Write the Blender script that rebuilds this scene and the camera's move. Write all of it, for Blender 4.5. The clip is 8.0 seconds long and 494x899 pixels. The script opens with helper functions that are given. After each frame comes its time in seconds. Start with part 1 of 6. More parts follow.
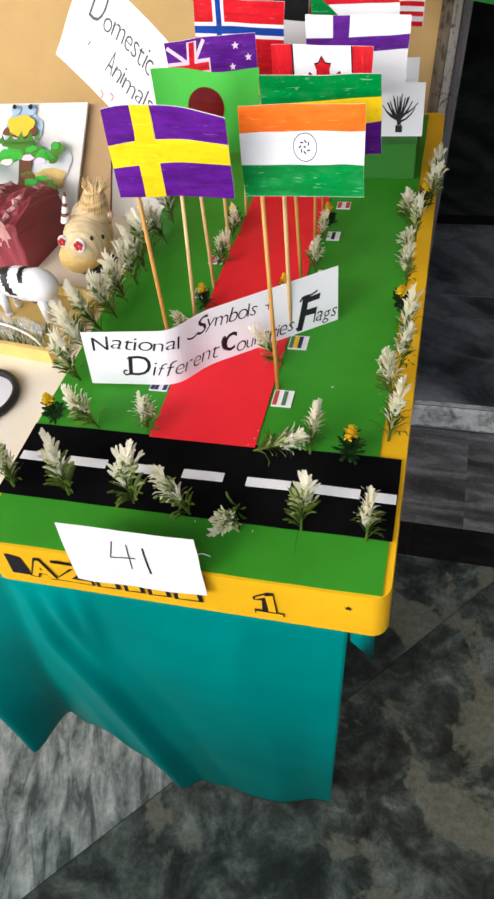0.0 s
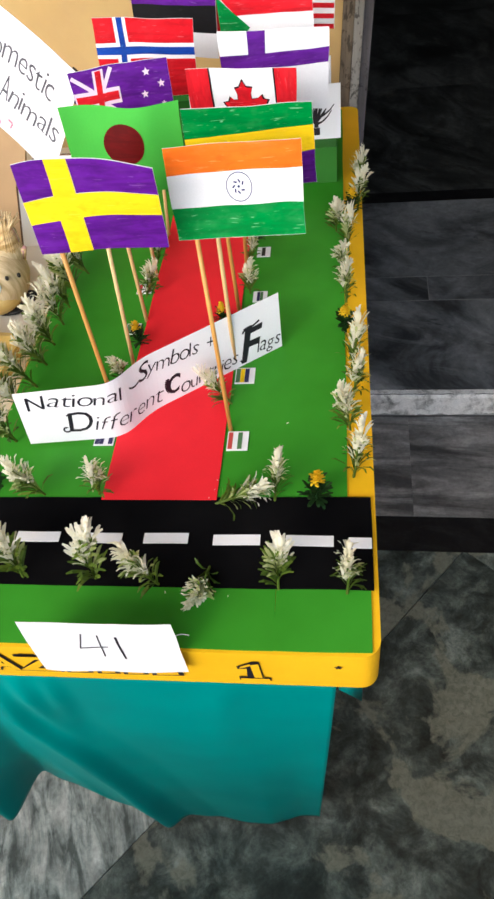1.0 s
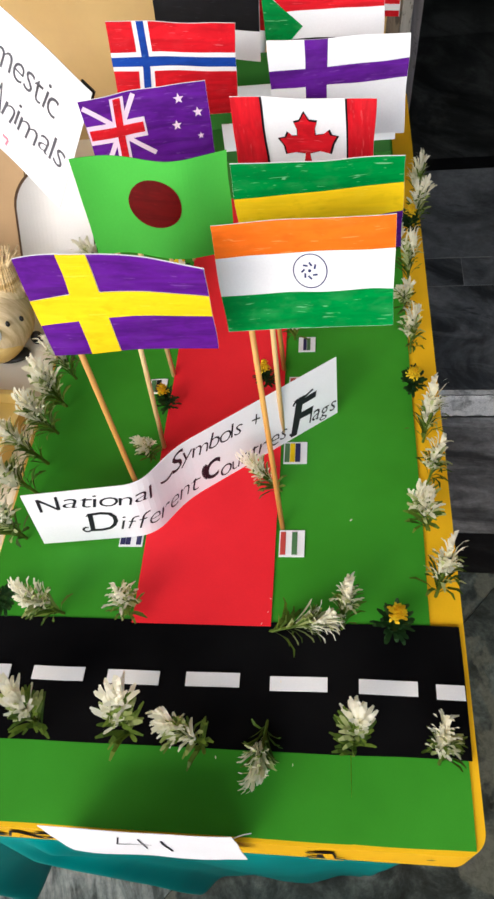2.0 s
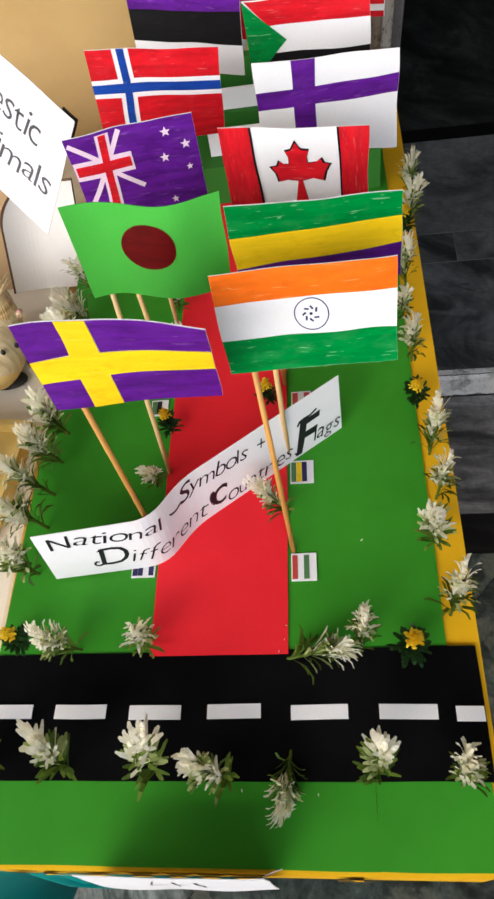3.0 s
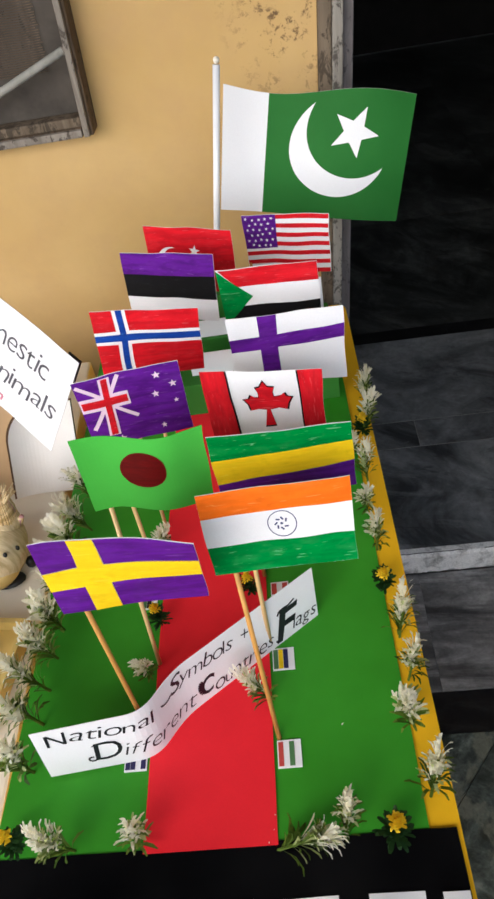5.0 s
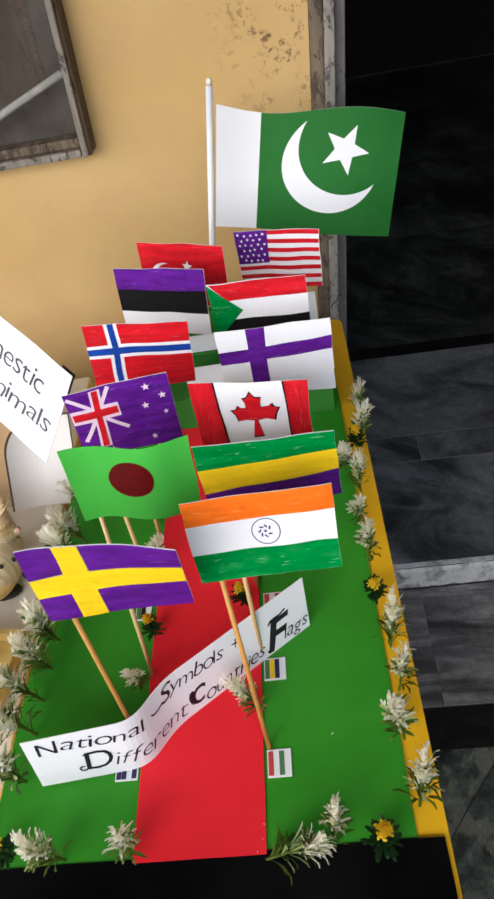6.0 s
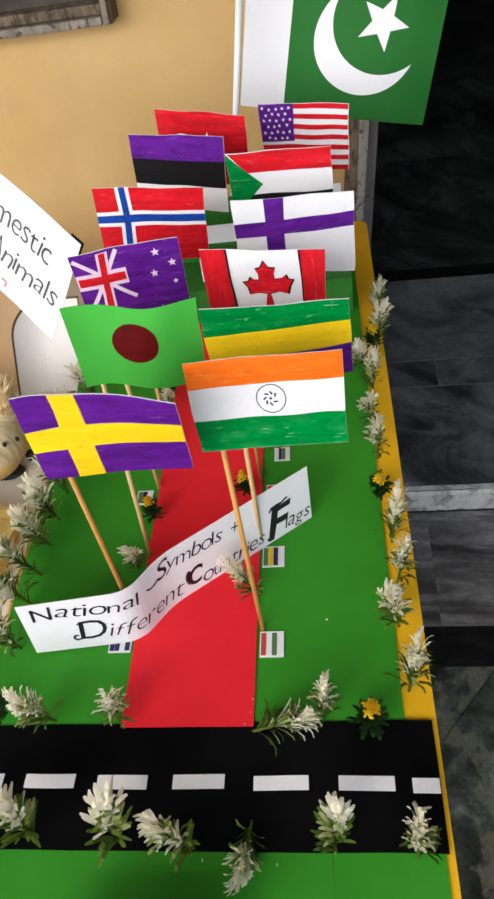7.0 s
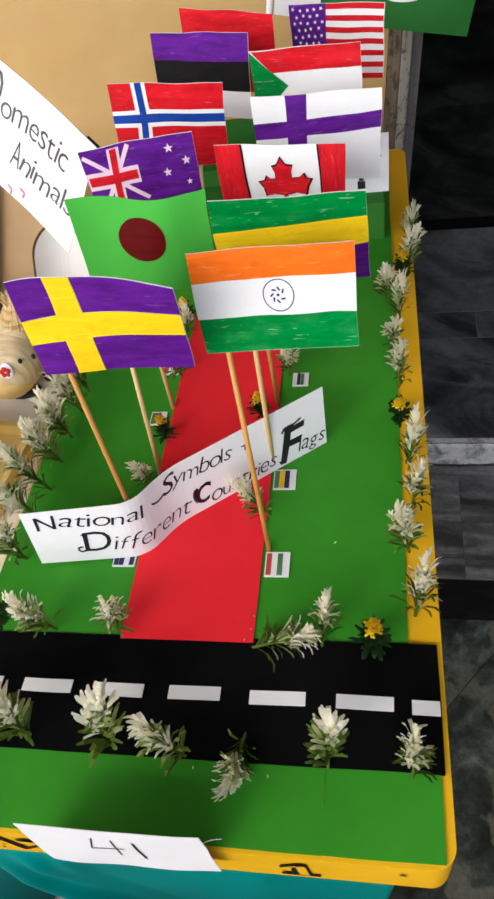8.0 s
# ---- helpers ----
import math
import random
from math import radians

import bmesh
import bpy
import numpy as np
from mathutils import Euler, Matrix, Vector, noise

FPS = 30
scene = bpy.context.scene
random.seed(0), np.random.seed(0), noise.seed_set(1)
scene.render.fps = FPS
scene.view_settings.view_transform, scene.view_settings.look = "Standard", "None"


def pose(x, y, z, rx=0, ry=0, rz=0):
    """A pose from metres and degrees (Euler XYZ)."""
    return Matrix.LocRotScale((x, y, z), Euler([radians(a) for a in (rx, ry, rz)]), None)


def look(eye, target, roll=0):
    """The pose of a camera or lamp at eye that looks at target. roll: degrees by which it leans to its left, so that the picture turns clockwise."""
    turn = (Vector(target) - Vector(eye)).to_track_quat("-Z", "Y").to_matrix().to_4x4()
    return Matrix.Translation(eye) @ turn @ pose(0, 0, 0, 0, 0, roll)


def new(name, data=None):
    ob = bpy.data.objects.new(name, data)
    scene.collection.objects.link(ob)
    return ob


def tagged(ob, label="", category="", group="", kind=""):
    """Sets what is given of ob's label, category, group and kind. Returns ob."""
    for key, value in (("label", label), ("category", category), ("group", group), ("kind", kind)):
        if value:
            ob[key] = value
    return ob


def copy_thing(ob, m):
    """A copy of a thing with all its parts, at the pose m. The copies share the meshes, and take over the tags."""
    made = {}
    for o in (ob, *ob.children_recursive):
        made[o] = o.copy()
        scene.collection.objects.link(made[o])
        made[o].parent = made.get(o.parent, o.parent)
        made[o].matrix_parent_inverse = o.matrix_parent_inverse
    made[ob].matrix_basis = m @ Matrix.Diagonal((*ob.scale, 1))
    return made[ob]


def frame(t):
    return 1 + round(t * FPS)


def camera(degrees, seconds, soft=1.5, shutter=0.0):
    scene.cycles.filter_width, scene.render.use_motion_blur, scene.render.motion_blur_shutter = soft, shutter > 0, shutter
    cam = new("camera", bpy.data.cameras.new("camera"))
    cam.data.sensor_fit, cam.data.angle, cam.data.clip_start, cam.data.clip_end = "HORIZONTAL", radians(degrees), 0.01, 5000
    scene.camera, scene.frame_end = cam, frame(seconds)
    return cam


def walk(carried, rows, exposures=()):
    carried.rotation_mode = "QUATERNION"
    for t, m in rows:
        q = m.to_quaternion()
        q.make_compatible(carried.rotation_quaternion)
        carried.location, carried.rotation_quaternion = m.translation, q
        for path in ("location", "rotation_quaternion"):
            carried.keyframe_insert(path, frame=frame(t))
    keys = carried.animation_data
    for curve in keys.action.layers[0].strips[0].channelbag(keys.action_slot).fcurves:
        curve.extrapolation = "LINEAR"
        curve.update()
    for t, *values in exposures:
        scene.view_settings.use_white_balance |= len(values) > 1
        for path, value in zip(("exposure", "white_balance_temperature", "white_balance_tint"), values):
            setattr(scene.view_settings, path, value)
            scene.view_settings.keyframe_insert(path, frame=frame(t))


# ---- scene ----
cam = camera(38.2, 8.0, 2.6)
PATH = [
    (0, (0.203, -0.289, 1.351), (-0.224, 1.008, -0.11), -8.8),
    (0.2, (0.204, -0.277, 1.353), (-0.084, 0.765, 0.174), -8.1),
    (0.5, (0.193, -0.267, 1.364), (-0.16, 1.038, -0.11), -9.1),
    (0.8, (0.17, -0.238, 1.37), (-0.067, 0.794, 0.171), -9.8),
    (1, (0.165, -0.211, 1.374), (-0.068, 1.062, -0.151), -9.5),
    (1.2, (0.156, -0.17, 1.368), (-0.002, 0.828, 0.127), -9.6),
    (1.5, (0.133, -0.098, 1.371), (-0.082, 1.112, -0.207), -11.5),
    (1.7, (0.114, -0.052, 1.371), (-0.053, 0.891, 0.089), -11.0),
    (2, (0.107, -0.021, 1.368), (-0.136, 1.132, -0.249), -11.3),
    (2.2, (0.109, -0.008, 1.363), (-0.143, 1.133, -0.26), -12.1),
    (3.3, (0.101, 0.029, 1.412), (-0.139, 1.104, -0.258), -15.8),
    (3.5, (0.101, 0.032, 1.423), (-0.136, 1.145, -0.221), -15.5),
    (3.8, (0.104, 0.027, 1.439), (-0.05, 1.006, 0.183), -13.8),
    (4, (0.109, 0.019, 1.447), (-0.061, 1.299, -0.081), -12.8),
    (4.2, (0.112, 0.016, 1.451), (-0.016, 1.06, 0.246), -12.5),
    (4.5, (0.113, 0.006, 1.46), (-0.037, 1.376, 0.011), -12.2),
    (5.8, (0.124, -0.026, 1.468), (-0.019, 1.481, 0.16), -11.8),
    (6, (0.132, -0.024, 1.465), (-0.025, 1.468, 0.142), -12.3),
    (6.2, (0.135, -0.03, 1.46), (0.014, 1.151, 0.387), -12.1),
    (6.5, (0.135, -0.036, 1.442), (-0.02, 1.408, 0.067), -11.9),
    (6.8, (0.129, -0.044, 1.42), (-0.016, 1.058, 0.269), -10.6),
    (7, (0.131, -0.045, 1.414), (-0.086, 1.318, -0.033), -11.1),
    (7.2, (0.135, -0.047, 1.409), (-0.047, 1.04, 0.249), -11.0),
    (7.5, (0.146, -0.046, 1.388), (-0.124, 1.255, -0.107), -11.8),
    (7.8, (0.155, -0.051, 1.373), (-0.093, 0.991, 0.185), -12.6),
    (8, (0.151, -0.063, 1.365), (-0.178, 1.219, -0.134), -12.9),
]
EXPOSURES = ((0.0, 0.83, 6000, 10), (1.0, 0.96, 6000, 10), (1.5, 0.98, 6000, 10), (2.0, 0.82, 6050, 10), (3.5, 0.64, 6050, 10), (4.5, 0.59, 6000, 10), (6.0, 0.57, 5820, 10), (7.0, 0.59, 5950, 10), (8.0, 0.59, 6000, 10))
walk(cam, [(t, look(eye, target, roll)) for t, eye, target, roll in PATH], EXPOSURES)

# ---- world, light ----
world = bpy.data.worlds.new("overcast_sky")
scene.world = world
world.use_nodes = True
wn, wl = world.node_tree.nodes, world.node_tree.links
sky = wn.new("ShaderNodeTexSky")
sky.sky_type, sky.sun_disc = "NISHITA", False
SUN_UP, SUN_ROUND = radians(36), radians(214)
sky.sun_elevation, sky.sun_rotation = SUN_UP, SUN_ROUND
sky.air_density, sky.dust_density, sky.ozone_density = 1.0, 4.0, 0.6
wl.new(sky.outputs[0], wn["Background"].inputs[0])
wn["Background"].inputs[1].default_value = 0.125

sun_data = bpy.data.lights.new("sun", "SUN")
sun_data.energy, sun_data.angle, sun_data.color = 2.6, radians(95), (1.0, 0.98, 0.95)
sun = new("sun", sun_data)
toward = Vector((math.sin(SUN_ROUND) * math.cos(SUN_UP), math.cos(SUN_ROUND) * math.cos(SUN_UP), math.sin(SUN_UP)))
sun.matrix_world = look(toward * 8, (0, 0, 0))


# ---- materials ----
def nodes_of(name, rough=0.6, metal=0.0, spec=0.5):
    m = bpy.data.materials.new(name)
    m.use_nodes = True
    b = m.node_tree.nodes["Principled BSDF"]
    b.inputs["Roughness"].default_value, b.inputs["Metallic"].default_value = rough, metal
    b.inputs["Specular IOR Level"].default_value = spec
    return m, m.node_tree.nodes, m.node_tree.links, b


def mapped(n, l, scale=(1, 1, 1), turn=(0, 0, 0), where="Object"):
    tc, mp = n.new("ShaderNodeTexCoord"), n.new("ShaderNodeMapping")
    mp.inputs["Scale"].default_value, mp.inputs["Rotation"].default_value = scale, turn
    l.new(tc.outputs[where], mp.inputs[0])
    return mp.outputs[0]


def noise_of(n, l, co, scale, detail=4, rough=0.55, warp=0.0):
    t = n.new("ShaderNodeTexNoise")
    t.inputs["Scale"].default_value, t.inputs["Detail"].default_value = scale, detail
    t.inputs["Roughness"].default_value, t.inputs["Distortion"].default_value = rough, warp
    l.new(co, t.inputs["Vector"])
    return t.outputs[0]


def ramp(n, l, fac, stops):
    r = n.new("ShaderNodeValToRGB")
    while len(r.color_ramp.elements) < len(stops):
        r.color_ramp.elements.new(0.5)
    for e, (p, c) in zip(r.color_ramp.elements, stops):
        e.position, e.color = p, (*c, 1) if len(c) == 3 else c
    l.new(fac, r.inputs[0])
    return r.outputs[0]


def mix(n, l, fac, a, b, mode="MIX"):
    x = n.new("ShaderNodeMix")
    x.data_type, x.blend_type = "RGBA", mode
    for socket, v in ((x.inputs[0], fac), (x.inputs[6], a), (x.inputs[7], b)):
        if isinstance(v, (int, float)):
            socket.default_value = v
        elif isinstance(v, tuple):
            socket.default_value = (*v, 1)
        else:
            l.new(v, socket)
    return x.outputs[2]


def bump(n, l, b, height, strength=0.3, far=0.002):
    x = n.new("ShaderNodeBump")
    x.inputs["Strength"].default_value, x.inputs["Distance"].default_value = strength, far
    l.new(height, x.inputs["Height"])
    l.new(x.outputs[0], b.inputs["Normal"])


def grey(v):
    return (v, v, v)


def paper(name, col, rough=0.55, vary=0.12, spec=0.35):
    """Plain card or chart paper: faint fibres, a little unevenness, soft waves."""
    m, n, l, b = nodes_of(name, rough, spec=spec)
    co = mapped(n, l)
    big, fine = noise_of(n, l, co, 9, 3), noise_of(n, l, co, 700, 2)
    dark = tuple(c * (1 - vary) for c in col)
    light = tuple(min(1, c * (1 + vary * 0.6) + 0.004) for c in col)
    c = mix(n, l, ramp(n, l, big, [(0.3, grey(0)), (0.7, grey(1))]), dark, light)
    c = mix(n, l, 0.05, c, ramp(n, l, fine, [(0.3, grey(0.25)), (0.7, grey(1))]), "MULTIPLY")
    l.new(c, b.inputs["Base Color"])
    bump(n, l, b, noise_of(n, l, co, 40, 3), 0.12, 0.002)
    return m


def marker(name, col, pale, along="x", rough=0.5, slits=0.4, depth=0.72):
    """Felt-tip ink on paper: overlapping strokes, darker blotches where they cross, and short pale slits where the paper shows."""
    m, n, l, b = nodes_of(name, rough, spec=0.15)
    flip = along != "x"
    co = mapped(n, l, (620, 30, 75) if flip else (75, 30, 620))
    wide = mapped(n, l, (150, 30, 22) if flip else (22, 30, 150))
    blot = mapped(n, l, (110, 60, 60) if flip else (60, 60, 110))
    strokes, bands, blots = noise_of(n, l, co, 1.0, 2, 0.5, 0.5), noise_of(n, l, wide, 1.0, 3, 0.6, 0.6), noise_of(n, l, blot, 1.0, 3, 0.6, 0.3)
    deep = tuple(x * depth for x in col)
    c = mix(n, l, ramp(n, l, bands, [(0.36, grey(0)), (0.62, grey(1))]), deep, col)
    c = mix(n, l, ramp(n, l, blots, [(0.52, grey(0)), (0.78, grey(0.26))]), c, tuple(0.7 * x + 0.3 * y for x, y in zip(col, pale)))
    c = mix(n, l, ramp(n, l, blots, [(0.28, grey(0.55)), (0.44, grey(0))]), c, tuple(0.8 * x for x in deep))
    c = mix(n, l, ramp(n, l, strokes, [(0.655, grey(0)), (0.72, grey(slits))]), c, pale)
    l.new(c, b.inputs["Base Color"])
    return m


def wood(name, dark, light, grain=(6, 6, 90), rough=0.6):
    m, n, l, b = nodes_of(name, rough)
    co = mapped(n, l, grain)
    g = noise_of(n, l, co, 1.0, 5, 0.6, 0.5)
    c = mix(n, l, ramp(n, l, g, [(0.3, grey(0)), (0.7, grey(1))]), dark, light)
    l.new(c, b.inputs["Base Color"])
    bump(n, l, b, g, 0.25, 0.001)
    return m


WHITE = paper("white_paper", (0.83, 0.84, 0.87), 0.65, 0.04, 0.2)
GREEN_SHEET = paper("green_chart_paper", (0.043, 0.285, 0.016), 0.5, 0.16, 0.15)
STAND_GREEN = paper("dull_green_paper", (0.040, 0.185, 0.026), 0.6, 0.14, 0.1)
RED_SHEET = paper("red_chart_paper", (0.82, 0.020, 0.032), 0.5, 0.1, 0.12)
BLACK_SHEET = paper("black_chart_paper", (0.0028, 0.0028, 0.0034), 0.7, 0.2, 0.0)
YELLOW_SHEET = paper("yellow_chart_paper", (0.88, 0.50, 0.006), 0.5, 0.1, 0.2)
LIME_CARD = paper("lime_green_card", (0.075, 0.47, 0.055), 0.55, 0.1, 0.15)
DARK_RED = marker("dark_red_ink", (0.125, 0.002, 0.003), (0.19, 0.006, 0.008))
PAK_GREEN = paper("deep_green_card", (0.022, 0.15, 0.024), 0.55, 0.1, 0.15)
PURPLE = marker("violet_ink", (0.115, 0.010, 0.285), (0.28, 0.12, 0.46), depth=0.62)
INK_YELLOW = marker("yellow_ink", (0.93, 0.635, 0.004), (0.95, 0.78, 0.10), depth=0.90)
ORANGE = marker("orange_ink", (0.92, 0.17, 0.006), (0.95, 0.42, 0.15), depth=0.86)
INK_GREEN = marker("green_ink", (0.0, 0.25, 0.042), (0.30, 0.66, 0.38), slits=0.5)
INK_RED = marker("red_ink", (0.66, 0.008, 0.018), (0.8, 0.18, 0.2))
INK_RED_UP = marker("red_ink_upright", (0.66, 0.008, 0.018), (0.80, 0.2, 0.2), "z", slits=0.3)
INK_BLUE = marker("blue_ink", (0.01, 0.06, 0.38), (0.08, 0.2, 0.6))
INK_BLACK = marker("black_ink", (0.006, 0.006, 0.008), (0.03, 0.03, 0.035))
DIM_BLUE = paper("blue_pen", (0.02, 0.03, 0.14), 0.5)
PINKISH = paper("pinkish_paper", (0.8, 0.62, 0.78), 0.6, 0.05)
PEN = paper("pen_ink", (0.012, 0.01, 0.018), 0.4, 0.1)
PENCIL = paper("grey_pen", (0.09, 0.09, 0.11), 0.5, 0.2)
PINK_INK = paper("pink_ink", (0.62, 0.22, 0.3), 0.6, 0.2)
BAMBOO = wood("bamboo", (0.40, 0.16, 0.025), (0.74, 0.40, 0.10), (60, 60, 4), 0.5)
BAMBOO_PALE = wood("pale_bamboo", (0.58, 0.36, 0.12), (0.80, 0.60, 0.30), (60, 60, 4), 0.5)
FOAM = paper("white_foam", (0.84, 0.82, 0.79), 0.75, 0.06)
CREAM = paper("cream_foam", (0.86, 0.80, 0.68), 0.7, 0.06)
CARDBOARD = paper("brown_cardboard", (0.50, 0.33, 0.17), 0.8, 0.12)
DARK_CARD = paper("dark_cardboard", (0.15, 0.085, 0.045), 0.8, 0.2)
TABLE_WOOD = wood("table_wood", (0.12, 0.06, 0.03), (0.22, 0.12, 0.06), (6, 60, 60))


def plaster():
    m, n, l, b = nodes_of("ochre_wall_paint", 0.7, spec=0.3)
    co = mapped(n, l)
    big = noise_of(n, l, co, 3.2, 5, 0.6, 0.4)
    mid = noise_of(n, l, co, 14, 5, 0.65)
    c = mix(n, l, ramp(n, l, big, [(0.3, grey(0)), (0.7, grey(1))]), (0.555, 0.360, 0.130), (0.655, 0.450, 0.192))
    c = mix(n, l, ramp(n, l, mid, [(0.42, grey(0)), (0.8, grey(0.5))]), c, (0.52, 0.33, 0.16))
    # scuffed dark specks near the door frame
    tc = n.new("ShaderNodeTexCoord")
    gap = n.new("ShaderNodeVectorMath")
    gap.operation, gap.inputs[1].default_value = "DISTANCE", (-0.066, 0.0, 0.63)
    flat = n.new("ShaderNodeMapping")
    flat.inputs["Scale"].default_value = (1, 1, 0.5)
    l.new(tc.outputs["Object"], flat.inputs[0]), l.new(flat.outputs[0], gap.inputs[0])
    near = ramp(n, l, gap.outputs["Value"], [(0.02, grey(1)), (0.105, grey(0))])
    specks = ramp(n, l, noise_of(n, l, co, 66, 8, 0.76, 0.4), [(0.52, grey(0)), (0.57, grey(1))])
    patches = ramp(n, l, noise_of(n, l, co, 20, 4, 0.6), [(0.45, grey(0)), (0.52, grey(1))])
    specks = mix(n, l, 1.0, specks, patches, "MULTIPLY")
    both = n.new("ShaderNodeMath")
    both.operation = "MULTIPLY"
    l.new(near, both.inputs[0]), l.new(specks, both.inputs[1])
    c = mix(n, l, both.outputs[0], c, (0.13, 0.075, 0.035))
    l.new(c, b.inputs["Base Color"])
    bump(n, l, b, noise_of(n, l, co, 60, 5), 0.25, 0.002)
    return m


def marble(name, dark, mid, light, veins, scale=5.0, rough=0.32):
    """Polished grey marble: clouds, pale blotches and streaks, each slab with its own offset."""
    m, n, l, b = nodes_of(name, rough, spec=0.4)
    co = mapped(n, l)
    info, shift, add = n.new("ShaderNodeObjectInfo"), n.new("ShaderNodeVectorMath"), n.new("ShaderNodeVectorMath")
    shift.operation, shift.inputs[1].default_value = "SCALE", (0, 0, 0)
    comb = n.new("ShaderNodeCombineXYZ")
    for k in range(3):
        l.new(info.outputs["Random"], comb.inputs[k])
    l.new(comb.outputs[0], shift.inputs[0])
    shift.inputs["Scale"].default_value = 37.0
    add.operation = "ADD"
    l.new(co, add.inputs[0]), l.new(shift.outputs[0], add.inputs[1])
    spin = n.new("ShaderNodeVectorRotate")
    spin.rotation_type = "Z_AXIS"
    turn = n.new("ShaderNodeMath")
    turn.operation, turn.inputs[1].default_value = "MULTIPLY", 6.28
    l.new(info.outputs["Random"], turn.inputs[0])
    l.new(add.outputs[0], spin.inputs["Vector"]), l.new(turn.outputs[0], spin.inputs["Angle"])
    long = n.new("ShaderNodeMapping")
    long.inputs["Scale"].default_value = veins
    l.new(spin.outputs[0], long.inputs[0])
    cloud = noise_of(n, l, add.outputs[0], scale, 7, 0.62, 0.6)
    streak = noise_of(n, l, long.outputs[0], scale, 6, 0.65, 1.2)
    fine = noise_of(n, l, add.outputs[0], scale * 12, 5, 0.7)
    c = ramp(n, l, cloud, [(0.34, dark), (0.52, mid), (0.72, light)])
    c = mix(n, l, ramp(n, l, streak, [(0.5, grey(0)), (0.68, grey(0.75))]), c, light)
    c = mix(n, l, 0.35, c, ramp(n, l, fine, [(0.35, grey(0.45)), (0.65, grey(1.25))]), "MULTIPLY")
    l.new(c, b.inputs["Base Color"])
    r = n.new("ShaderNodeMapRange")
    r.inputs[3].default_value, r.inputs[4].default_value = rough - 0.08, rough + 0.2
    l.new(cloud, r.inputs[0]), l.new(r.outputs[0], b.inputs["Roughness"])
    bump(n, l, b, fine, 0.12, 0.001)
    return m


WALL = plaster()


def slab_space(n, l):
    """Coordinates shifted by a different amount on each slab."""
    info, comb, add = n.new("ShaderNodeObjectInfo"), n.new("ShaderNodeCombineXYZ"), n.new("ShaderNodeVectorMath")
    far = n.new("ShaderNodeMath")
    far.operation, far.inputs[1].default_value = "MULTIPLY", 37.0
    l.new(info.outputs["Random"], far.inputs[0])
    for k in range(3):
        l.new(far.outputs[0], comb.inputs[k])
    add.operation = "ADD"
    l.new(mapped(n, l), add.inputs[0]), l.new(comb.outputs[0], add.inputs[1])
    return add.outputs[0]


def turned(n, l, co, scale, degrees):
    mp = n.new("ShaderNodeMapping")
    mp.vector_type = "TEXTURE"
    mp.inputs["Scale"].default_value, mp.inputs["Rotation"].default_value = scale, (0, 0, radians(degrees))
    l.new(co, mp.inputs[0])
    return mp.outputs[0]


def mottled():
    """Green-grey marble with dark ground, ragged tan and pale grey blotches and fine speckle."""
    m, n, l, b = nodes_of("mottled_grey_marble", 0.3, spec=0.4)
    co = slab_space(n, l)
    patch = noise_of(n, l, co, 5.5, 9, 0.58, 0.5)
    pale = noise_of(n, l, turned(n, l, co, (1, 1, 1), 40), 12.0, 9, 0.70, 0.4)
    speck = noise_of(n, l, co, 85, 6, 0.75, 0.6)
    c = ramp(n, l, pale, [(0.36, (0.016, 0.020, 0.018)), (0.47, (0.050, 0.063, 0.057)), (0.55, (0.105, 0.130, 0.116)), (0.66, (0.23, 0.27, 0.24))])
    c = mix(n, l, ramp(n, l, patch, [(0.525, grey(0)), (0.555, grey(0.8))]), c, (0.20, 0.212, 0.165))
    c = mix(n, l, ramp(n, l, patch, [(0.36, grey(0.7)), (0.42, grey(0))]), c, (0.016, 0.019, 0.018))
    c = mix(n, l, 0.5, c, ramp(n, l, speck, [(0.34, grey(0.30)), (0.52, grey(1.0)), (0.70, grey(1.5))]), "MULTIPLY")
    l.new(c, b.inputs["Base Color"])
    bump(n, l, b, speck, 0.10, 0.001)
    return m


def streaked(name, dark, mid, light, along, degrees, scale, rough=0.35):
    """Marble with fine drawn-out streaks."""
    m, n, l, b = nodes_of(name, rough, spec=0.4)
    co = slab_space(n, l)
    fine = noise_of(n, l, turned(n, l, co, (1, along, 1), degrees), scale, 6, 0.65, 0.5)
    broad = noise_of(n, l, turned(n, l, co, (1, along * 0.4, 1), degrees), scale * 0.26, 6, 0.65, 1.4)
    speck = noise_of(n, l, co, 90, 5, 0.7)
    c = ramp(n, l, fine, [(0.38, dark), (0.50, mid), (0.63, light)])
    c = mix(n, l, 0.8, c, ramp(n, l, broad, [(0.34, grey(0.45)), (0.62, grey(1.15))]), "MULTIPLY")
    c = mix(n, l, 0.5, c, ramp(n, l, speck, [(0.35, grey(0.5)), (0.6, grey(1.1))]), "MULTIPLY")
    l.new(c, b.inputs["Base Color"])
    bump(n, l, b, speck, 0.10, 0.001)
    return m


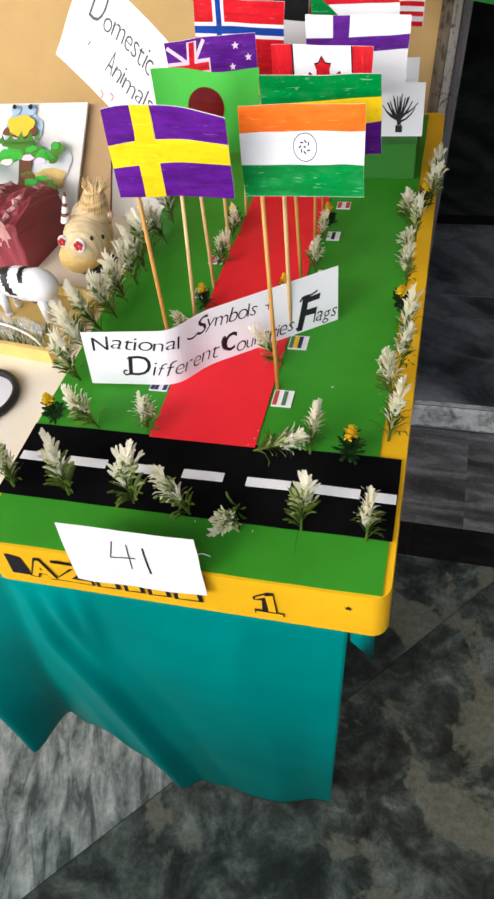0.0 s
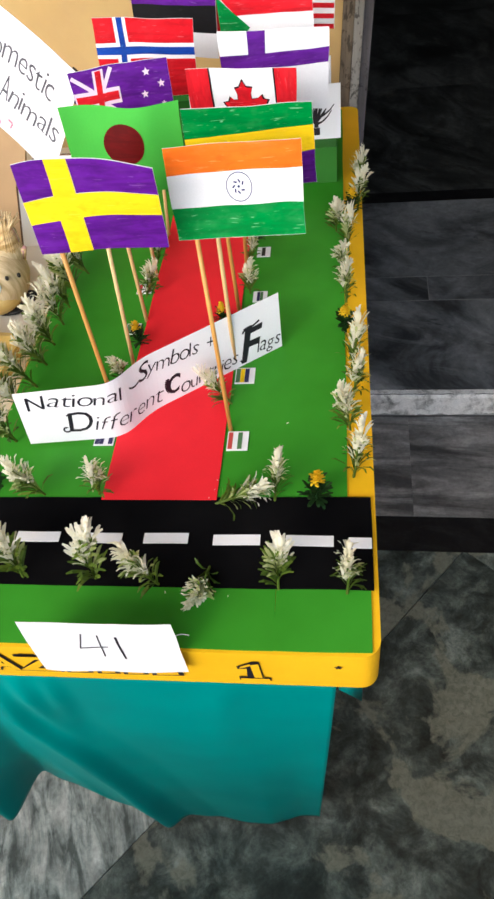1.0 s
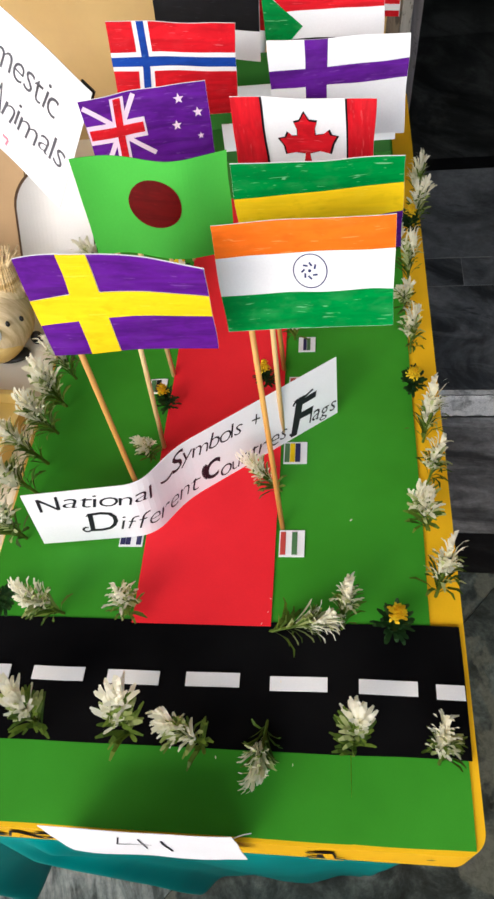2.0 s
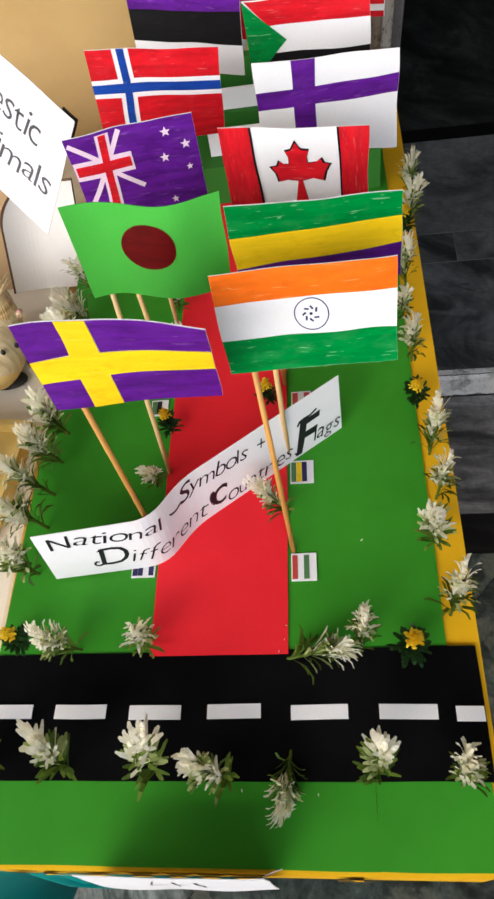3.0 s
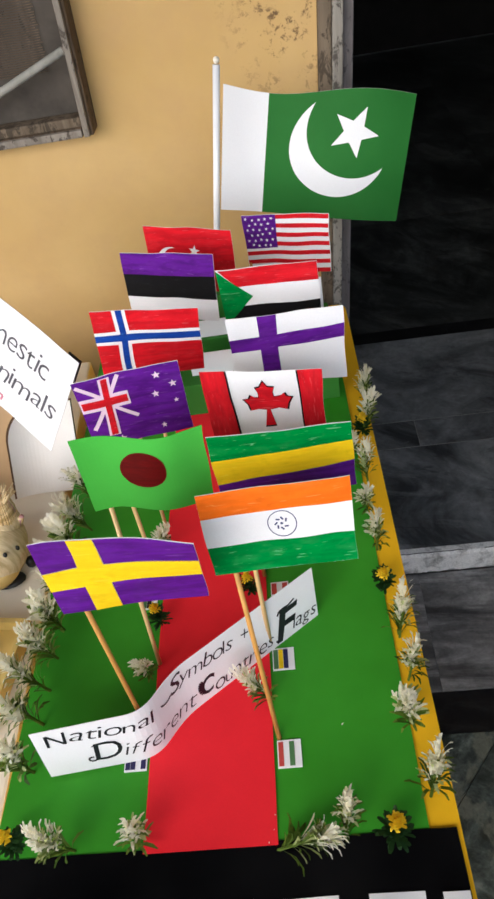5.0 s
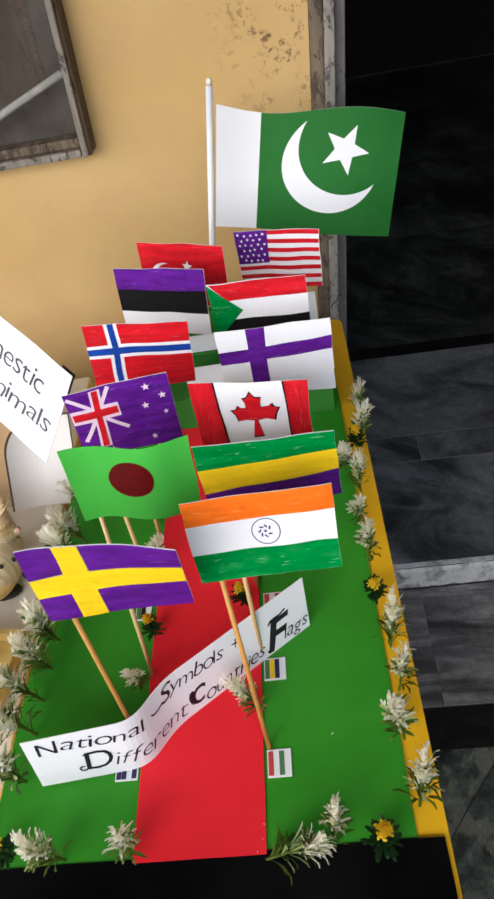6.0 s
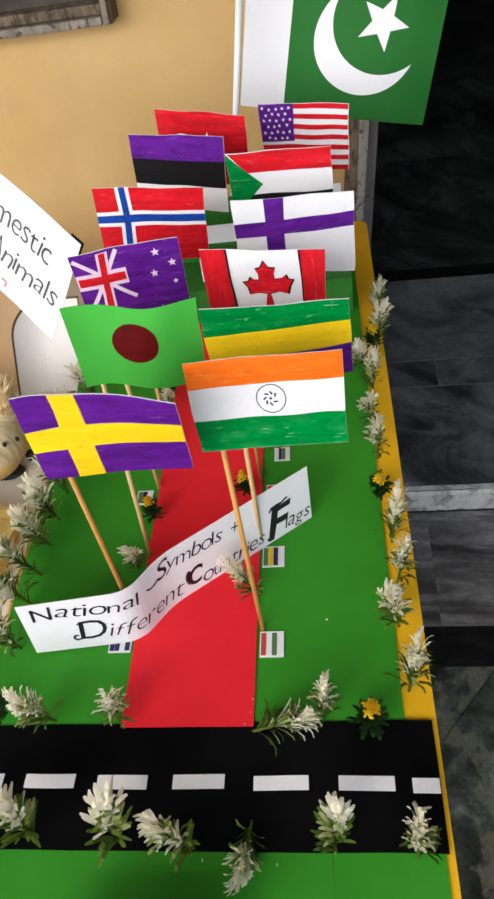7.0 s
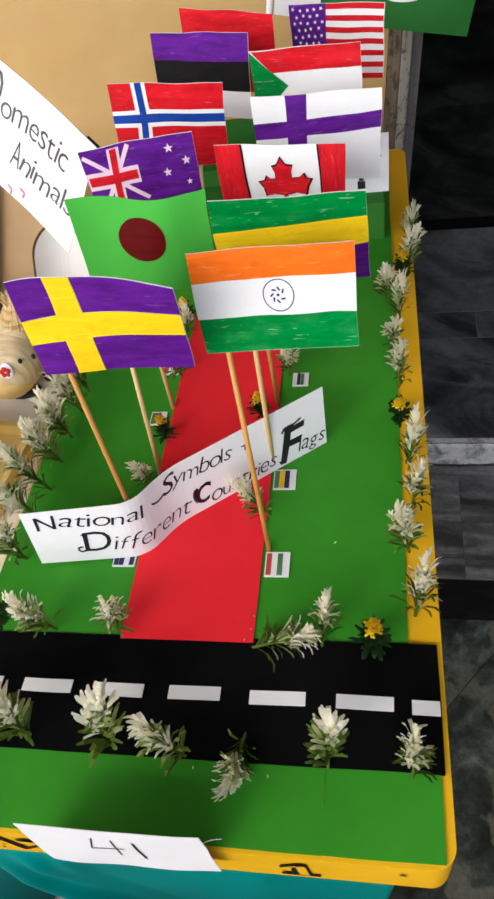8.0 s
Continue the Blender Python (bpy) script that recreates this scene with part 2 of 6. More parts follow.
def clouded(name, dark, mid, light, degrees, rough=0.34):
    """Dark grey marble: drifting clouds, a few thin pale wisps, faint scratches."""
    m, n, l, b = nodes_of(name, rough, spec=0.4)
    co = slab_space(n, l)
    cloud = noise_of(n, l, turned(n, l, co, (1, 1.7, 1), degrees), 5.0, 7, 0.62, 1.0)
    wisp = noise_of(n, l, turned(n, l, co, (1, 3.0, 1), degrees + 12), 11, 8, 0.68, 1.6)
    fine = noise_of(n, l, co, 60, 5, 0.7, 0.4)
    c = ramp(n, l, cloud, [(0.38, dark), (0.51, mid), (0.66, tuple(0.45 * x + 0.55 * y for x, y in zip(mid, light)))])
    c = mix(n, l, ramp(n, l, wisp, [(0.54, grey(0)), (0.70, grey(0.40))]), c, light)
    c = mix(n, l, ramp(n, l, wisp, [(0.34, grey(0.6)), (0.42, grey(0))]), c, tuple(x * 0.5 for x in dark))
    c = mix(n, l, 0.5, c, ramp(n, l, fine, [(0.35, grey(0.6)), (0.65, grey(1.2))]), "MULTIPLY")
    l.new(c, b.inputs["Base Color"])
    r = n.new("ShaderNodeMapRange")
    r.inputs[3].default_value, r.inputs[4].default_value = rough - 0.06, rough + 0.16
    l.new(cloud, r.inputs[0]), l.new(r.outputs[0], b.inputs["Roughness"])
    bump(n, l, b, fine, 0.10, 0.001)
    return m


MARBLE = mottled()
PALE_MARBLE = streaked("pale_streaked_marble", (0.11, 0.135, 0.125), (0.36, 0.42, 0.395), (0.60, 0.65, 0.61), 4, 20, 40)
SLATE = clouded("dark_grey_marble", (0.050, 0.054, 0.057), (0.160, 0.172, 0.180), (0.40, 0.42, 0.43), 58)
PORCH_SLATE = streaked("grey_porch_marble", (0.075, 0.076, 0.077), (0.21, 0.21, 0.21), (0.42, 0.42, 0.415), 6, 88, 15, 0.4)
# the grey marble darkened: falling light inside the room is put into its colour
DIMMED_SLATE = clouded("room_dimmed_marble", (0.015, 0.016, 0.0155), (0.045, 0.048, 0.046), (0.17, 0.18, 0.17), 30)
BLACK_STONE = marble("black_marble", (0.006, 0.006, 0.007), (0.012, 0.012, 0.013), (0.03, 0.03, 0.03), (1, 3, 1), 8.0, 0.3)
NOSING = marble("chipped_pale_edge", (0.22, 0.23, 0.22), (0.82, 0.83, 0.81), (0.97, 0.97, 0.95), (2, 2, 1), 24.0, 0.7)
PALE_GROUT = paper("pale_grout", (0.34, 0.35, 0.34), 0.9, 0.3)
GROUT = paper("grey_grout", (0.06, 0.06, 0.058), 0.9, 0.2)
# near-black: the room's lack of light is put into this colour
ROOM_DARK = paper("room_darkness_in_colour", (0.012, 0.011, 0.010), 0.9, 0.2)
CEILING = paper("ceiling_paint", (0.62, 0.6, 0.56), 0.9, 0.08)


def weathered(name, dark, light, stain, amount=0.8, at=0.48):
    """Old wood with flaking paint: grain along the length, ragged dark stains."""
    m, n, l, b = nodes_of(name, 0.8, spec=0.25)
    co = mapped(n, l, (60, 60, 3.5))
    g = noise_of(n, l, co, 1.0, 6, 0.65, 0.4)
    spots = noise_of(n, l, mapped(n, l, (70, 70, 32)), 1.0, 6, 0.7, 0.5)
    broad = noise_of(n, l, mapped(n, l, (9, 9, 5)), 1.0, 4, 0.6)
    c = mix(n, l, ramp(n, l, g, [(0.3, grey(0)), (0.7, grey(1))]), dark, light)
    c = mix(n, l, 0.5, c, ramp(n, l, broad, [(0.35, grey(0.55)), (0.65, grey(1.15))]), "MULTIPLY")
    c = mix(n, l, ramp(n, l, spots, [(at + 0.08, grey(0)), (at + 0.14, grey(amount))]), c, stain)
    l.new(c, b.inputs["Base Color"])
    bump(n, l, b, g, 0.5, 0.002)
    return m


def cloth_mat():
    m, n, l, b = nodes_of("teal_satin_cloth", 0.5, spec=0.25)
    co = mapped(n, l)
    big = noise_of(n, l, co, 6, 3)
    c = mix(n, l, ramp(n, l, big, [(0.3, grey(0)), (0.7, grey(1))]), (0.0, 0.235, 0.225), (0.0, 0.300, 0.285))
    l.new(c, b.inputs["Base Color"])
    wv = noise_of(n, l, mapped(n, l, (1500, 1500, 1500)), 1.0, 1)
    bump(n, l, b, wv, 0.08, 0.0005)
    return m


def leafy(name, low, high, rough=0.5, through_it=0.3):
    """Thin plastic leaf that lets some light through, each leaf and each plant a little different."""
    m, n, l, b = nodes_of(name, rough, spec=0.25)
    geo, info = n.new("ShaderNodeNewGeometry"), n.new("ShaderNodeObjectInfo")
    c = mix(n, l, geo.outputs["Random Per Island"], low, high)
    c2 = mix(n, l, info.outputs["Random"], tuple(x * 0.8 for x in low), high)
    c = mix(n, l, 0.3, c, c2)
    l.new(c, b.inputs["Base Color"])
    t, both = n.new("ShaderNodeBsdfTranslucent"), n.new("ShaderNodeMixShader")
    l.new(c, t.inputs[0])
    both.inputs[0].default_value = through_it
    l.new(b.outputs[0], both.inputs[1]), l.new(t.outputs[0], both.inputs[2])
    l.new(both.outputs[0], n["Material Output"].inputs[0])
    return m


WEATHERED = weathered("weathered_grey_wood", (0.17, 0.145, 0.118), (0.34, 0.30, 0.255), (0.045, 0.034, 0.026), 0.8, 0.46)
ROD_PAINT = weathered("pale_rod_paint", (0.45, 0.44, 0.38), (0.60, 0.58, 0.52), (0.12, 0.10, 0.08), 0.5, 0.54)
BROWN_WOOD = weathered("old_brown_wood", (0.085, 0.055, 0.034), (0.20, 0.145, 0.095), (0.03, 0.022, 0.016))
PALE_PAINT = weathered("flaking_pale_paint", (0.22, 0.20, 0.17), (0.39, 0.365, 0.32), (0.035, 0.03, 0.025), 0.75, 0.43)
GREY_PAINT = weathered("dark_grey_paint", (0.12, 0.11, 0.11), (0.22, 0.20, 0.20), (0.02, 0.018, 0.018), 0.6)
MOTTLED_WOOD = weathered("flecked_brown_wood", (0.105, 0.076, 0.050), (0.235, 0.185, 0.130), (0.035, 0.026, 0.018), 0.7, 0.42)
TEAL = cloth_mat()
LEAF = leafy("artificial_green_leaf", (0.030, 0.075, 0.010), (0.19, 0.28, 0.035))
YOUNG_LEAF = leafy("artificial_pale_leaf", (0.30, 0.38, 0.09), (0.72, 0.76, 0.42), 0.5, 0.45)
DARK_LEAF = leafy("artificial_dark_leaf", (0.008, 0.035, 0.01), (0.03, 0.085, 0.02))
PETAL = leafy("artificial_white_petal", (0.90, 0.87, 0.68), (0.97, 0.96, 0.88), 0.5, 0.55)
PETAL_YELLOW = leafy("artificial_yellow_petal", (0.92, 0.60, 0.01), (0.97, 0.80, 0.04))
PLASTIC_WHITE = paper("white_plastic_tube", (0.82, 0.84, 0.88), 0.3, 0.03)
BRASS = paper("gold_paper", (0.80, 0.60, 0.20), 0.42, 0.2)
BRASS.node_tree.nodes["Principled BSDF"].inputs["Metallic"].default_value = 0.25
MAROON = paper("maroon_crepe", (0.24, 0.035, 0.05), 0.38, 0.35)
MAROON_PALE = paper("pale_maroon_crepe", (0.55, 0.28, 0.27), 0.5, 0.4)
TOY_GREEN = paper("toy_green", (0.09, 0.26, 0.03), 0.5, 0.3)
TOY_BROWN = paper("toy_brown", (0.2, 0.075, 0.03), 0.6, 0.3)
TOY_YELLOW = paper("toy_yellow", (0.85, 0.6, 0.04), 0.5, 0.1)
TOY_BLACK = paper("toy_black", (0.012, 0.012, 0.012), 0.45, 0.1)
TOY_RED = paper("toy_red", (0.55, 0.02, 0.02), 0.45, 0.1)
TOY_BLUE = paper("toy_pale_blue", (0.45, 0.6, 0.75), 0.5, 0.1)
STRAW = wood("woven_straw", (0.45, 0.29, 0.10), (0.78, 0.58, 0.30), (20, 20, 200), 0.7)
STRAW_YELLOW = wood("yellow_straw", (0.62, 0.40, 0.10), (0.84, 0.64, 0.26), (20, 20, 120), 0.7)
STRAW_PALE = wood("pale_straw", (0.50, 0.37, 0.18), (0.80, 0.66, 0.42), (40, 260, 40), 0.7)


def netting():
    m, n, l, b = nodes_of("dusty_window_mesh", 0.7, spec=0.3)
    co = mapped(n, l, (1, 1, 1))
    dust = noise_of(n, l, co, 12, 5, 0.6)
    c = mix(n, l, ramp(n, l, dust, [(0.35, grey(0)), (0.7, grey(1))]), (0.050, 0.042, 0.034), (0.105, 0.090, 0.074))
    l.new(c, b.inputs["Base Color"])
    return m


NET = netting()


# ---- building helpers ----
def finish(name, bm, material, parent=None, label="", smooth=False):
    me = bpy.data.meshes.new(name)
    bmesh.ops.recalc_face_normals(bm, faces=bm.faces)
    bm.to_mesh(me)
    bm.free()
    for mt in material if isinstance(material, (list, tuple)) else [material]:
        me.materials.append(mt)
    if smooth:
        for p in me.polygons:
            p.use_smooth = True
    ob = new(name, me)
    if parent:
        ob.parent = parent
    if label:
        ob["label"] = label
    return ob


def part(name, bm, material, parent, label="", smooth=False):
    return finish(name, bm, material, parent, label, smooth)


def thing(name, m, label, category, group="", kind=""):
    e = new(name)
    e.empty_display_size = 0.02
    e.matrix_world = m
    return tagged(e, label, category, group, kind)


def box(x0, y0, z0, x1, y1, z1, soft=0.0, seg=2, bm=None):
    b = bm or bmesh.new()
    made = bmesh.ops.create_cube(b, size=1)["verts"]
    for v in made:
        v.co = ((x0 + x1) / 2 + v.co.x * (x1 - x0), (y0 + y1) / 2 + v.co.y * (y1 - y0), (z0 + z1) / 2 + v.co.z * (z1 - z0))
    if soft:
        edges = list({e for v in made for e in v.link_edges})
        bmesh.ops.bevel(b, geom=edges, offset=soft, segments=seg, affect="EDGES", profile=0.6)
    return b


def rod(a, b, r0, r1=None, sides=10, bm=None):
    """A round rod from a to b."""
    bm = bm or bmesh.new()
    a, b = Vector(a), Vector(b)
    m = Matrix.Translation((a + b) / 2) @ (b - a).to_track_quat("Z", "Y").to_matrix().to_4x4()
    bmesh.ops.create_cone(bm, cap_ends=True, segments=sides, radius1=r0, radius2=r1 or r0, depth=(b - a).length, matrix=m)
    return bm


def prism(points, z0, z1, bm=None):
    b = bm or bmesh.new()
    low, high = [b.verts.new((x, y, z0)) for x, y in points], [b.verts.new((x, y, z1)) for x, y in points]
    b.faces.new(high), b.faces.new(low[::-1])
    k = len(points)
    for i in range(k):
        b.faces.new((low[i], low[(i + 1) % k], high[(i + 1) % k], high[i]))
    return b


def writing(text, size=1.0, bold=0.0, shear=0.0):
    """The built-in letters as a flat bmesh that starts at x = 0 on the line y = 0."""
    cu = bpy.data.curves.new("letters", "FONT")
    cu.body, cu.size, cu.offset, cu.shear, cu.resolution_u = text, size, bold, shear, 3
    ob = new("letters", cu)
    me = bpy.data.meshes.new_from_object(ob.evaluated_get(bpy.context.evaluated_depsgraph_get()))
    b = bmesh.new()
    b.from_mesh(me)
    for v in b.verts:
        q = Vector((v.co.x * 1.3, v.co.y * 1.6, len(text) * 3.7)) / size
        v.co.x += 0.05 * size * noise.noise(q)
        v.co.y += 0.07 * size * noise.noise(q + Vector((0, 9, 0)))
    bpy.data.objects.remove(ob)
    bpy.data.curves.remove(cu)
    bpy.data.meshes.remove(me)
    return b


def fitted(bm, u0, v0, width, height=None, rise=0.0, slant=0.0):
    """Scales flat letters to a width and a height, with the line rising as it goes."""
    for v in bm.verts:
        v.co.x += slant * v.co.y
    xs, ys = [v.co.x for v in bm.verts], [v.co.y for v in bm.verts]
    kx = width / (max(xs) - min(xs))
    ky = kx if height is None else height / (max(ys) - min(ys))
    for v in bm.verts:
        x = (v.co.x - min(xs)) * kx
        v.co = (u0 + x, v0 + (v.co.y if height is None else v.co.y - min(ys)) * ky + rise * x / width, 0)
    return bm


def penned(text, u0, v0, u1, v1, tall, bold=0.0, slant=0.2, seed=0, sag=0.0):
    """Handwriting letter by letter from (u0, v0) to (u1, v1): small letters are tall high; no two stand quite alike. sag: the line's middle rises by it."""
    rng = random.Random(seed)
    out, drawn, x = bmesh.new(), [], 0.0
    for ch in text:
        b = writing(ch, 1.0, bold)
        left, right = min(v.co.x for v in b.verts), max(v.co.x for v in b.verts)
        drawn.append((b, x - left, (left + right) / 2))
        x += right - left + 0.05
    k = (u1 - u0) / (x - 0.05)
    for b, shift, mid in drawn:
        turn, grow, drop = rng.uniform(-0.10, 0.10), rng.uniform(0.92, 1.10), rng.uniform(-0.05, 0.05)
        for v in b.verts:
            px, py = (v.co.x - mid) * grow, v.co.y * grow + drop
            px, py = px - turn * py, py + turn * px
            u = u0 + (px + mid + shift + slant * py) * k
            f = (u - u0) / (u1 - u0)
            v.co = (u, v0 + (v1 - v0) * f + sag * 4 * f * (1 - f) + py * tall / 0.52, 0)
        me = bpy.data.meshes.new("letter")
        b.to_mesh(me)
        b.free()
        out.from_mesh(me)
        bpy.data.meshes.remove(me)
    return out


def stroke(points, w, aspect):
    """A pen line through points, of width w (in heights), thinner at both ends."""
    last, quads = len(points) - 1, []
    for k in range(last):
        quads.append(line(*points[k], *points[k + 1], w * (0.6 if k in (0, last - 1) else 1.0), aspect))
    return quads


def curl(u, v, ru, rv, a0, a1, k=10):
    return [(u + ru * math.cos(radians(a0 + (a1 - a0) * i / k)), v + rv * math.sin(radians(a0 + (a1 - a0) * i / k))) for i in range(k + 1)]


def shapes(*polygons):
    b = bmesh.new()
    for pts in polygons:
        b.faces.new([b.verts.new((x, y, 0)) for x, y in pts])
    return b


def rect(u0, v0, u1, v1):
    return [(u0, v0), (u1, v0), (u1, v1), (u0, v1)]


def disc(u, v, ru, rv, k=28):
    return [(u + ru * math.cos(2 * math.pi * i / k), v + rv * math.sin(2 * math.pi * i / k)) for i in range(k)]


def star(u, v, ru, rv, k=5, inner=0.42, turn=90):
    pts = []
    for i in range(2 * k):
        a, r = radians(turn) + math.pi * i / k, 1 if i % 2 == 0 else inner
        pts.append((u + ru * r * math.cos(a), v + rv * r * math.sin(a)))
    return pts


def ring(u, v, ru, rv, wide, k=32):
    b = bmesh.new()
    out = [b.verts.new((x, y, 0)) for x, y in disc(u, v, ru, rv, k)]
    inn = [b.verts.new((x, y, 0)) for x, y in disc(u, v, ru * (1 - wide), rv * (1 - wide), k)]
    for i in range(k):
        b.faces.new((out[i], out[(i + 1) % k], inn[(i + 1) % k], inn[i]))
    return b


def line(u0, v0, u1, v1, w, aspect):
    """A straight bar of width w (in heights) on a sheet whose width is aspect heights."""
    d = Vector(((u1 - u0) * aspect, v1 - v0)).normalized()
    nx, ny = -d.y * w / 2 / aspect, d.x * w / 2
    return [(u0 + nx, v0 + ny), (u0 - nx, v0 - ny), (u1 - nx, v1 - ny), (u1 + nx, v1 + ny)]


class Sheet:
    """A bent sheet of paper: at(u, v) gives its place, u to the right and v up, both from 0 to 1."""

    def __init__(self, at, cuts_u=14, cuts_v=6):
        self.at, self.cuts_u, self.cuts_v = at, cuts_u, cuts_v

    def normal(self, u, v):
        e = 1e-3
        return (self.at(u + e, v) - self.at(u - e, v)).cross(self.at(u, v + e) - self.at(u, v - e)).normalized()

    def lay(self, bm, lift):
        bmesh.ops.triangulate(bm, faces=[f for f in bm.faces if len(f.verts) > 4])
        for count, axis in ((self.cuts_u * 2, 0), (self.cuts_v * 2, 1)):
            for i in range(1, count):
                co, no = [0, 0, 0], [0, 0, 0]
                co[axis], no[axis] = i / count, 1
                bmesh.ops.bisect_plane(bm, geom=bm.verts[:] + bm.edges[:] + bm.faces[:], plane_co=co, plane_no=no, dist=1e-6)
        for v in bm.verts:
            u, w = v.co.x, v.co.y
            v.co = self.at(u, w) + self.normal(u, w) * lift
        return bm

    def body(self, thick=0.0006):
        b = bmesh.new()
        nu, nv = self.cuts_u * 2, self.cuts_v * 2
        rows = []
        for back in (0, 1):
            rows.append([[b.verts.new(self.at(i / nu, j / nv) - self.normal(i / nu, j / nv) * thick * back) for i in range(nu + 1)] for j in range(nv + 1)])
        for back, g in enumerate(rows):
            for j in range(nv):
                for i in range(nu):
                    b.faces.new((g[j][i], g[j][i + 1], g[j + 1][i + 1], g[j + 1][i]))
        f, k = rows
        rim = [(0, i) for i in range(nu)] + [(j, nu) for j in range(nv)] + [(nv, i) for i in range(nu, 0, -1)] + [(j, 0) for j in range(nv, 0, -1)]
        for a, c in zip(rim, rim[1:] + rim[:1]):
            b.faces.new((f[a[0]][a[1]], f[c[0]][c[1]], k[c[0]][c[1]], k[a[0]][a[1]]))
        return b


# ---- floor, step, wall, door, window ----
SKEW = pose(0.25, 1.1, 0, 0, 0, -2.5)


def setting(name, bm, material, label, category, m=SKEW, smooth=False):
    ob = finish(name, bm, material, smooth=smooth)
    ob.matrix_world = m
    return tagged(ob, label, category, kind="structure")


def clipped(points, axis, limit, keep_less):
    out = []
    for a, b in zip(points, points[1:] + points[:1]):
        ina, inb = (a[axis] <= limit) == keep_less, (b[axis] <= limit) == keep_less
        if ina:
            out.append(a)
        if ina != inb:
            k = (limit - a[axis]) / (b[axis] - a[axis])
            out.append((a[0] + k * (b[0] - a[0]), a[1] + k * (b[1] - a[1])))
    return out


# coordinates below are along the wall (x) and out of it (y), from the foot of the door frame
floor_bed = setting("floor", box(-4.2, -5.5, -0.12, 4.2, 0.4, -0.006), GROUT, "dark joints and bed under grey marble slabs", "floor")
STEP_Y = -0.062
BAND0, BAND1 = -0.462, -0.371


def slab(points, z, material, parent, thick=0.02):
    cx, cy = sum(p[0] for p in points) / len(points), sum(p[1] for p in points) / len(points)
    ob = part("slab", prism([(x - cx, y - cy) for x, y in points], -thick, 0), material, parent)
    ob.location = (cx, cy, z)
    return ob


# slabs laid slantwise in front of the black band: strips across, their joints staggered
GAP = 0.0008
lay_c, lay_s = math.cos(radians(48)), math.sin(radians(48))
to_local = SKEW.inverted()
for i in range(-9, 9):
    for j in range(-12, 13):
        long, wide = 0.62, 0.46
        a0, n0 = -0.47 + i * long, (0.175 if i % 2 == 0 else 0.092) + (j - 1) * wide
        pts = [(a0 + GAP, n0 + GAP), (a0 + long - GAP, n0 + GAP), (a0 + long - GAP, n0 + wide - GAP), (a0 + GAP, n0 + wide - GAP)]
        if j == 0 and i == 1:
            continue
        if j == 0 and i == 0:
            # one broken slab that reaches past the stagger
            pts = pts[:1] + [(a0 + long, n0 + GAP), (a0 + long, 0.092 - wide + GAP), (a0 + 2 * long - GAP, 0.092 - wide + GAP), (a0 + 2 * long - GAP, 0.092 - GAP), (a0 + long, 0.092 - GAP)] + [(a0 + long, n0 + wide - GAP)] + pts[3:]
        pts = [to_local @ Vector((lay_c * a - lay_s * n, lay_s * a + lay_c * n, 0)) for a, n in pts]
        pts = [(p.x, p.y) for p in pts]
        if not all(-5.2 < y and -4 < x < 4 for x, y in pts):
            continue
        pts = clipped(pts, 1, BAND0 - GAP, True)
        if len(pts) > 2:
            slab(pts, 0.0, PALE_MARBLE if i in (-1, 0) and j == 1 else MARBLE, floor_bed)
for k in range(8):
    slab(rect(-4 + k + GAP, BAND0 + GAP, -3 + k - GAP, BAND1 - GAP), 0.0, BLACK_STONE, floor_bed)
for k in range(12):
    x0 = -4 + k * 0.61 + 0.455
    slab(rect(x0 + GAP / 3, BAND1 + GAP, x0 + 0.61 - GAP / 3, STEP_Y - 0.002), 0.0, PORCH_SLATE, floor_bed)

STEP = 0.074
step_body = box(-0.4, STEP_Y + 0.006, -0.005, 1.9, 3.9, STEP - 0.0012)
step_floor = setting("floor_inside", step_body, PALE_GROUT, "raised floor of the room behind the doorway", "floor")
edge = bmesh.new()
prev = None
for k in range(461):
    x = -0.4 + k * 0.005
    ragged = noise.noise(Vector((x * 45, 1, 0))) + 0.6 * noise.noise(Vector((x * 130, 5, 0)))
    low = 0.010 + 0.007 * max(-0.9, noise.noise(Vector((x * 11, 3, 0))) + 0.9 * ragged)
    front = STEP_Y - 0.004 - 0.003 * noise.noise(Vector((x * 38, 7, 0)))
    col = [edge.verts.new(p) for p in ((x, STEP_Y + 0.019 + 0.0018 * ragged, STEP + 0.0012), (x, front + 0.006, STEP + 0.0012), (x, front, STEP - 0.005), (x, front + 0.001 * ragged, low + 0.02), (x, front + 0.001, low), (x, STEP_Y + 0.006, low))]
    if prev:
        for r in range(5):
            edge.faces.new((prev[r], col[r], col[r + 1], prev[r + 1]))
    prev = col
part("step_edge", edge, NOSING, step_floor, "chipped pale stone edge of the step")
seam = bmesh.new()
was = None
for k in range(231):
    x = -0.4 + k * 0.01
    now = Vector((x, STEP_Y + 0.0035 + 0.003 * noise.noise(Vector((x * 60, 2, 0))), STEP + 0.0011))
    if was and noise.noise(Vector((x * 14, 8, 0))) > -0.25:
        rod(was, now, 0.0011, 0.0011, 5, seam)
    was = now
part("seam", seam, GROUT, step_floor, "dark broken seam behind the edge")
